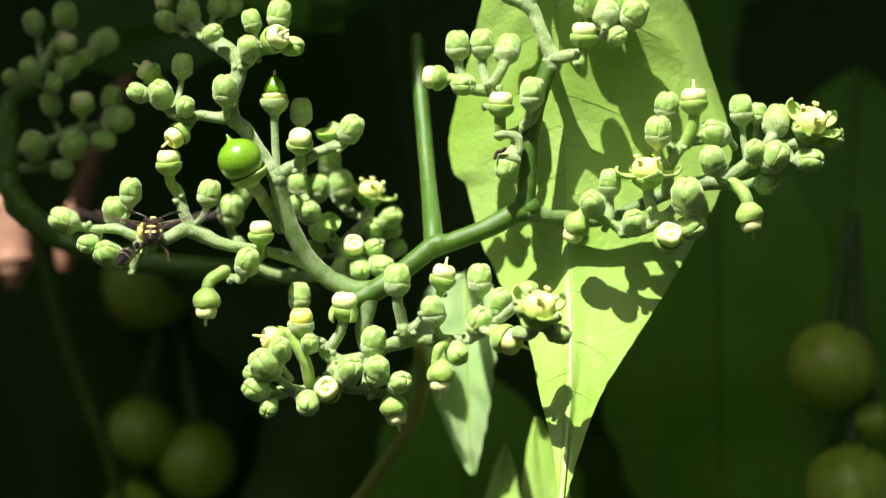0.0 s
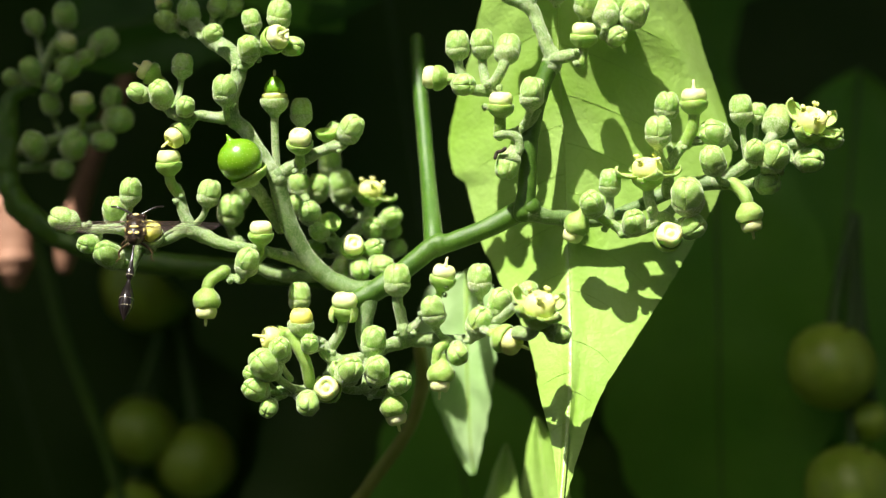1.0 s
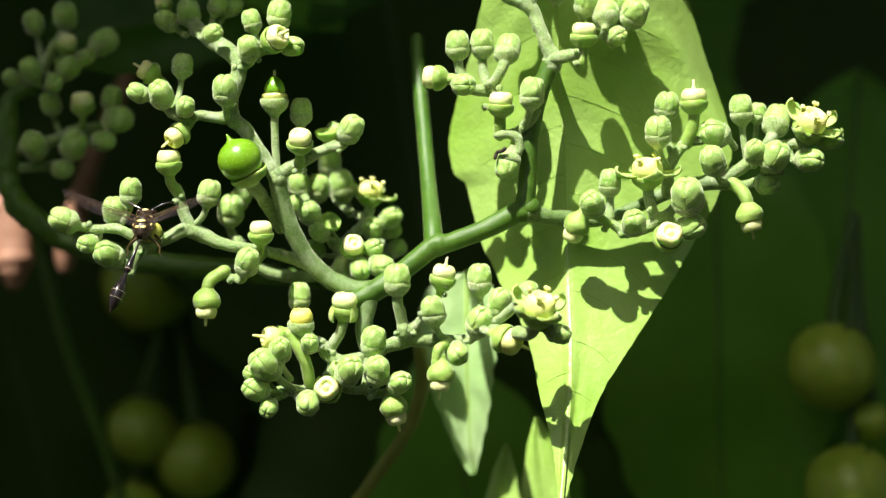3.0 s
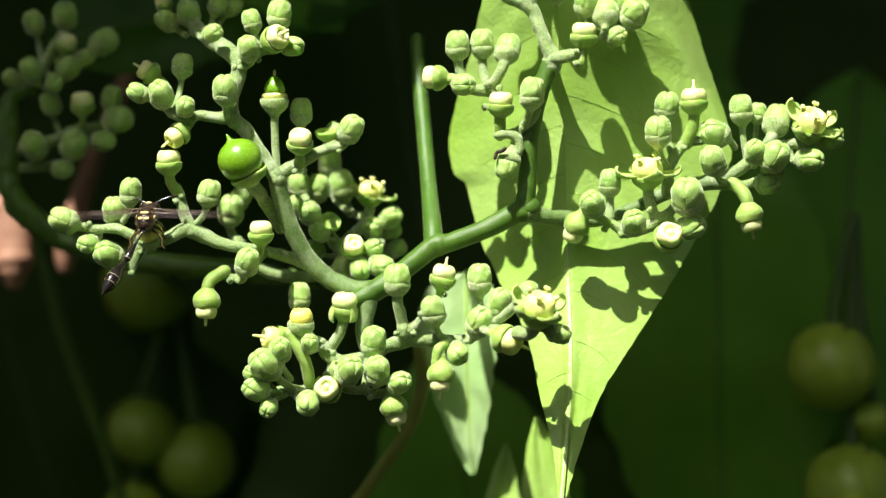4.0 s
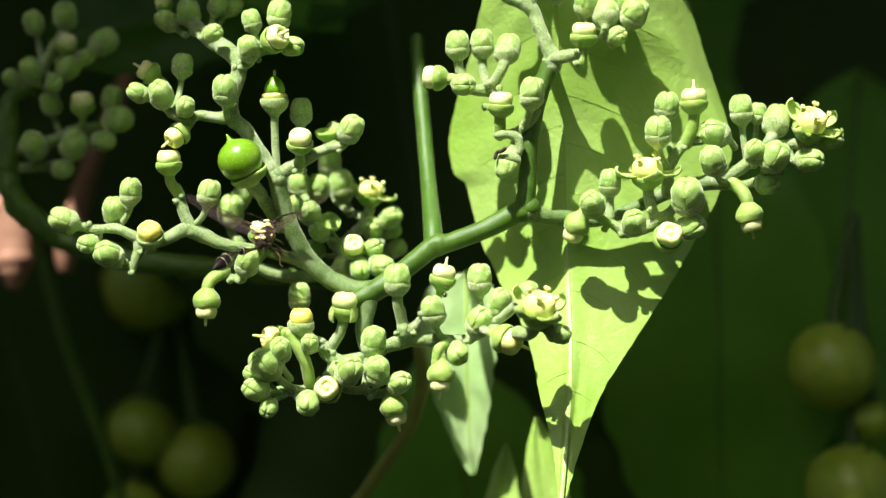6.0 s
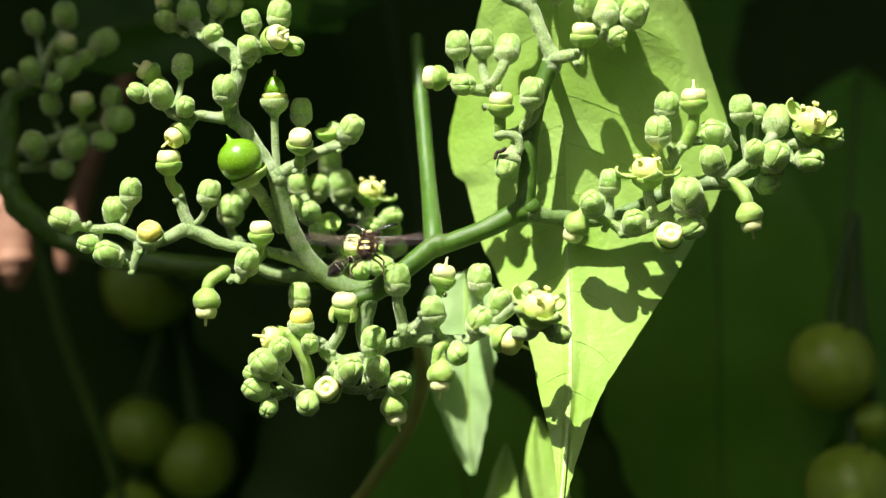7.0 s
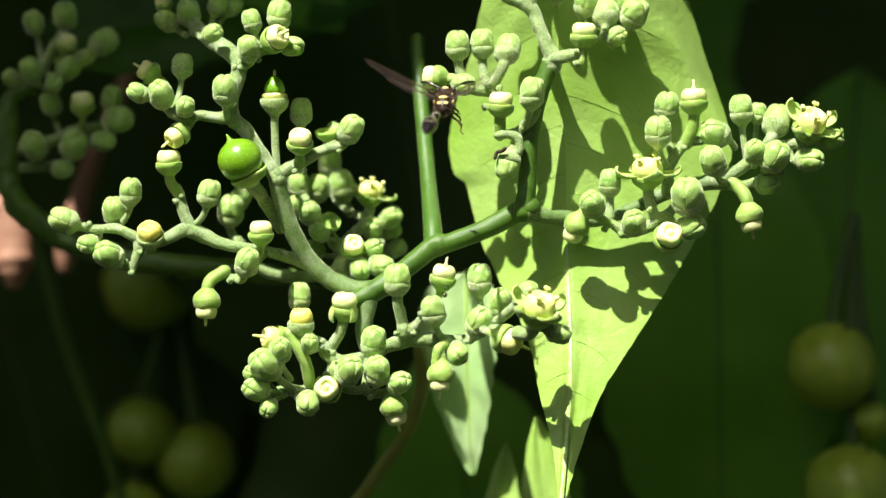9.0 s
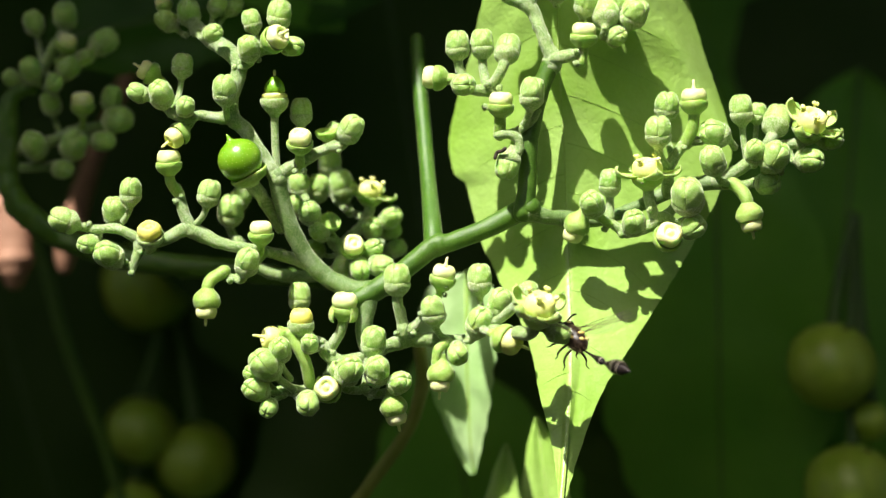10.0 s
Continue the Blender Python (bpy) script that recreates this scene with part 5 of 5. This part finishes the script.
# ---- what moves ----
def motions():
    # the wasp's place and heading
    walk(wasp, [
        (0, pose(-0.03230, -0.00461, 0.80173, 34, 0, -0)),
        (0.1, pose(-0.03368, -0.00461, 0.80142, 34, 0, -0)),
        (0.2, pose(-0.03406, -0.00411, 0.80079, 34, 0, -0)),
        (0.3, pose(-0.03406, -0.00411, 0.80104, 34, 0, -0)),
        (0.4, pose(-0.03408, -0.00411, 0.80079, 34, 0, -3)),
        (0.5, pose(-0.03416, -0.00411, 0.80073, 34, 0, -5)),
        (0.6, pose(-0.03410, -0.00410, 0.80103, 36, 0, -5)),
        (0.7, pose(-0.03412, -0.00410, 0.80140, 37, 0, -0)),
        (0.8, pose(-0.03412, -0.00409, 0.80158, 39, 0, -0)),
        (0.9, pose(-0.03425, -0.00407, 0.80180, 43, 0, -0)),
        (1, pose(-0.03425, -0.00405, 0.80192, 45, 0, -0)),
        (1.2, pose(-0.03393, -0.00406, 0.80236, 44, 0, -0)),
        (1.4, pose(-0.03371, -0.00406, 0.80249, 43, 0, -5)),
        (1.6, pose(-0.03329, -0.00407, 0.80257, 42, 0, -8)),
        (1.8, pose(-0.03316, -0.00407, 0.80257, 42, 0, -8)),
        (2, pose(-0.03323, -0.00406, 0.80243, 43, 0, -8)),
        (2.2, pose(-0.03310, -0.00406, 0.80229, 44, 0, -8)),
        (2.5, pose(-0.03304, -0.00405, 0.80217, 45, 0, -8)),
        (2.7, pose(-0.03316, -0.00406, 0.80229, 44, 0, -8)),
        (3.2, pose(-0.03335, -0.00407, 0.80263, 41, 0, -8)),
        (3.8, pose(-0.03323, -0.00408, 0.80322, 39, 0, -8)),
        (4, pose(-0.03297, -0.00409, 0.80334, 38, 0, -8)),
        (4.2, pose(-0.03293, -0.00409, 0.80334, 38, 0, -10)),
        (5.2, pose(-0.03293, -0.00409, 0.80334, 38, 0, -10)),
        (5.3, pose(-0.03300, -0.00433, 0.80321, 48, 0, -8)),
        (5.4, pose(-0.03223, -0.00187, 0.80494, 42, 0, -0)),
        (5.5, pose(-0.03003, -0.00288, 0.80682, 40, 0, -0)),
        (5.6, pose(-0.02816, -0.00288, 0.80682, 40, 0, -5)),
        (5.7, pose(-0.02604, -0.00287, 0.80466, 42, 0, -10)),
        (6, pose(-0.01995, -0.00286, 0.80131, 42, 0, -15)),
        (6.4, pose(-0.01335, -0.00286, 0.79911, 40, 0, -22)),
        (6.8, pose(-0.01005, -0.00236, 0.79849, 38, 0, -25)),
        (6.9, pose(-0.01009, -0.00237, 0.79830, 38, 0, -22)),
        (7, pose(-0.00843, -0.00287, 0.80012, 40, 0, -12)),
        (7.1, pose(-0.00840, -0.00287, 0.80251, 42, 0, -8)),
        (7.2, pose(-0.00698, -0.00288, 0.80113, 40, 0, -5)),
        (7.3, pose(-0.00521, -0.00289, 0.79994, 38, 0, -5)),
        (7.4, pose(-0.00181, -0.00389, 0.79560, 38, 0, -8)),
        (7.5, pose(-0.00158, -0.00389, 0.79497, 38, 0, -10)),
        (7.6, pose(0.00003, -0.00388, 0.79300, 40, 0, -5)),
        (7.7, pose(0.00227, -0.00388, 0.79231, 40, 0, -0)),
        (7.8, pose(0.00302, -0.00388, 0.79250, 40, 0, -0)),
        (7.9, pose(0.00233, -0.00388, 0.79250, 40, 0, -0)),
        (8, pose(0.00088, -0.00388, 0.79401, 40, 0, -0)),
        (8.1, pose(-0.00088, -0.00388, 0.79565, 40, 0, -0)),
        (8.2, pose(-0.00384, -0.00388, 0.79861, 40, 0, -0)),
        (8.3, pose(-0.00542, -0.00388, 0.79886, 40, 0, -0)),
        (8.4, pose(-0.00718, -0.00388, 0.79968, 40, 0, -0)),
        (8.5, pose(-0.00844, -0.00387, 0.80213, 42, 0, -0)),
        (8.6, pose(-0.01116, -0.00600, 0.80752, 46, 0, 5)),
        (8.7, pose(-0.00918, -0.00900, 0.80964, 40, 0, -5)),
        (8.8, pose(-0.00575, -0.01150, 0.81244, 38, 0, -8)),
        (8.9, pose(-0.00164, -0.01150, 0.81410, 38, 0, -8)),
        (9, pose(0.00014, -0.01150, 0.81569, 38, 0, -8)),
        (9.1, pose(0.00162, -0.01150, 0.81512, 42, 0, -15)),
        (9.2, pose(0.00654, -0.01150, 0.81006, 48, 0, -25)),
        (9.3, pose(0.00821, -0.01150, 0.80648, 42, 0, -10)),
        (9.4, pose(0.01442, -0.01150, 0.80304, 42, 0, -8)),
        (9.5, pose(0.01630, -0.01150, 0.80168, 44, 0, -0)),
        (9.6, pose(0.01443, -0.01150, 0.79950, 50, 0, -5)),
        (9.7, pose(0.01314, -0.01050, 0.79551, 50, 0, 8)),
        (9.8, pose(0.01282, -0.01050, 0.79245, 46, 0, 25)),
        (10, pose(0.01433, -0.01050, 0.79024, 38, 0, 46)),
    ])
    # the swing of its waist and abdomen
    walk(wasp_waist, [
        (0, pose(0, -0.00155, -0.00022, 61.9, 0, -17.4)),
        (0.1, pose(0, -0.00155, -0.00022, 68.0, 0, -18.3)),
        (0.2, pose(0, -0.00155, -0.00022, 68.2, 0, -16.5)),
        (0.3, pose(0, -0.00155, -0.00022, 69.6, 0, -14.6)),
        (0.4, pose(0, -0.00155, -0.00022, 69.3, 0, -5.7)),
        (0.5, pose(0, -0.00155, -0.00022, 67.6, 0, -1.9)),
        (0.6, pose(0, -0.00155, -0.00022, 69.9, 0, -1.0)),
        (0.7, pose(0, -0.00155, -0.00022, 74.8, 0, -10.9)),
        (0.8, pose(0, -0.00155, -0.00022, 88.7, 0, -14.8)),
        (0.9, pose(0, -0.00155, -0.00022, 103.8, 0, -11.4)),
        (1, pose(0, -0.00155, -0.00022, 109.3, 0, -4.4)),
        (1.2, pose(0, -0.00155, -0.00022, 118.4, 0, -7.8)),
        (1.4, pose(0, -0.00155, -0.00022, 109.8, 0, -11.2)),
        (1.6, pose(0, -0.00155, -0.00022, 117.0, 0, -13.0)),
        (1.8, pose(0, -0.00155, -0.00022, 116.0, 0, -14.0)),
        (2, pose(0, -0.00155, -0.00022, 110.6, 0, -13.3)),
        (2.2, pose(0, -0.00155, -0.00022, 111.1, 0, -15.5)),
        (2.5, pose(0, -0.00155, -0.00022, 111.3, 0, -16.3)),
        (2.7, pose(0, -0.00155, -0.00022, 109.9, 0, -15.8)),
        (3.2, pose(0, -0.00155, -0.00022, 113.8, 0, -17.6)),
        (3.8, pose(0, -0.00155, -0.00022, 113.6, 0, -18.9)),
        (4, pose(0, -0.00155, -0.00022, 110.0, 0, -22.2)),
        (4.2, pose(0, -0.00155, -0.00022, 112.0, 0, -22.6)),
        (5.2, pose(0, -0.00155, -0.00022, 111.1, 0, -20.3)),
        (5.3, pose(0, -0.00155, -0.00022, 94.1, 0, -16.3)),
        (5.4, pose(0, -0.00155, -0.00022, 62.4, 0, -41.6)),
        (5.5, pose(0, -0.00155, -0.00022, 51.0, 0, -41.3)),
        (5.6, pose(0, -0.00155, -0.00022, 55.4, 0, -28.2)),
        (5.7, pose(0, -0.00155, -0.00022, 53.9, 0, -22.5)),
        (6, pose(0, -0.00155, -0.00022, 55.2, 0, -18.3)),
        (6.4, pose(0, -0.00155, -0.00022, 56.3, 0, -7.7)),
        (6.8, pose(0, -0.00155, -0.00022, 56.1, 0, -6.6)),
        (6.9, pose(0, -0.00155, -0.00022, 54.9, 0, -11.9)),
        (7, pose(0, -0.00155, -0.00022, 53.3, 0, -14.2)),
        (7.1, pose(0, -0.00155, -0.00022, 51.4, 0, -18.1)),
        (7.2, pose(0, -0.00155, -0.00022, 55.4, 0, -14.1)),
        (7.3, pose(0, -0.00155, -0.00022, 58.1, 0, -13.0)),
        (7.4, pose(0, -0.00155, -0.00022, 55.5, 0, -7.5)),
        (7.5, pose(0, -0.00155, -0.00022, 54.9, 0, -5.2)),
        (7.6, pose(0, -0.00155, -0.00022, 54.5, 0, -6.1)),
        (7.7, pose(0, -0.00155, -0.00022, 55.1, 0, -5.2)),
        (7.8, pose(0, -0.00155, -0.00022, 56.3, 0, -7.5)),
        (7.9, pose(0, -0.00155, -0.00022, 56.3, 0, -7.6)),
        (8, pose(0, -0.00155, -0.00022, 59.6, 0, -9.8)),
        (8.1, pose(0, -0.00155, -0.00022, 61.4, 0, -12.0)),
        (8.2, pose(0, -0.00155, -0.00022, 62.9, 0, -10.7)),
        (8.3, pose(0, -0.00155, -0.00022, 59.6, 0, -9.8)),
        (8.4, pose(0, -0.00155, -0.00022, 60.3, 0, -11.0)),
        (8.5, pose(0, -0.00155, -0.00022, 60.0, 0, -4.9)),
        (8.6, pose(0, -0.00155, -0.00022, 57.9, 0, -9.9)),
        (8.7, pose(0, -0.00155, -0.00022, 53.4, 0, 2.2)),
        (8.8, pose(0, -0.00155, -0.00022, 55.9, 0, 6.0)),
        (8.9, pose(0, -0.00155, -0.00022, 57.3, 0, 2.8)),
        (9, pose(0, -0.00155, -0.00022, 58.0, 0, -4.2)),
        (9.1, pose(0, -0.00155, -0.00022, 61.1, 0, -1.8)),
        (9.2, pose(0, -0.00155, -0.00022, 55.2, 0, 4.2)),
        (9.3, pose(0, -0.00155, -0.00022, 54.6, 0, -9.5)),
        (9.4, pose(0, -0.00155, -0.00022, 52.9, 0, -14.1)),
        (9.5, pose(0, -0.00155, -0.00022, 55.8, 0, -24.9)),
        (9.6, pose(0, -0.00155, -0.00022, 53.1, 0, -3.4)),
        (9.7, pose(0, -0.00155, -0.00022, 52.8, 0, -6.9)),
        (9.8, pose(0, -0.00155, -0.00022, 55.3, 0, -15.0)),
        (10, pose(0, -0.00155, -0.00022, 70.1, 0, -17.0)),
    ])
    # the bend of its abdomen on the waist
    def bent(degrees):
        a = radians(degrees)
        return pose(0, 4.35 * MM * math.sin(a), 4.35 * MM * (1 - math.cos(a)), degrees)

    walk(wasp_gaster, [(0, bent(20)), (0.6, bent(22)), (0.9, bent(6)), (1.2, bent(0)), (3.8, bent(0)), (4.2, bent(-14)), (5.2, bent(-14)), (5.4, bent(16)), (7.0, bent(18)), (9.6, bent(16)), (10.0, bent(-8))])
    # the beat of the wings, a key for each frame
    for wing, x, y0, name in wasp_wings:
        rows = []
        for i in range(301):
            t = i / FPS
            beat = math.sin(2 * math.pi * 11.7 * t + (0.5 if name == "hindwing" else 0.0))
            sweep = 8
            rows.append((t, pose(x * 0.85 * MM, y0 * 0.88 * MM, 0.88 * MM, -12, -x * (8 + 20 * beat), x * sweep)))
        walk(wing, rows)


motions()
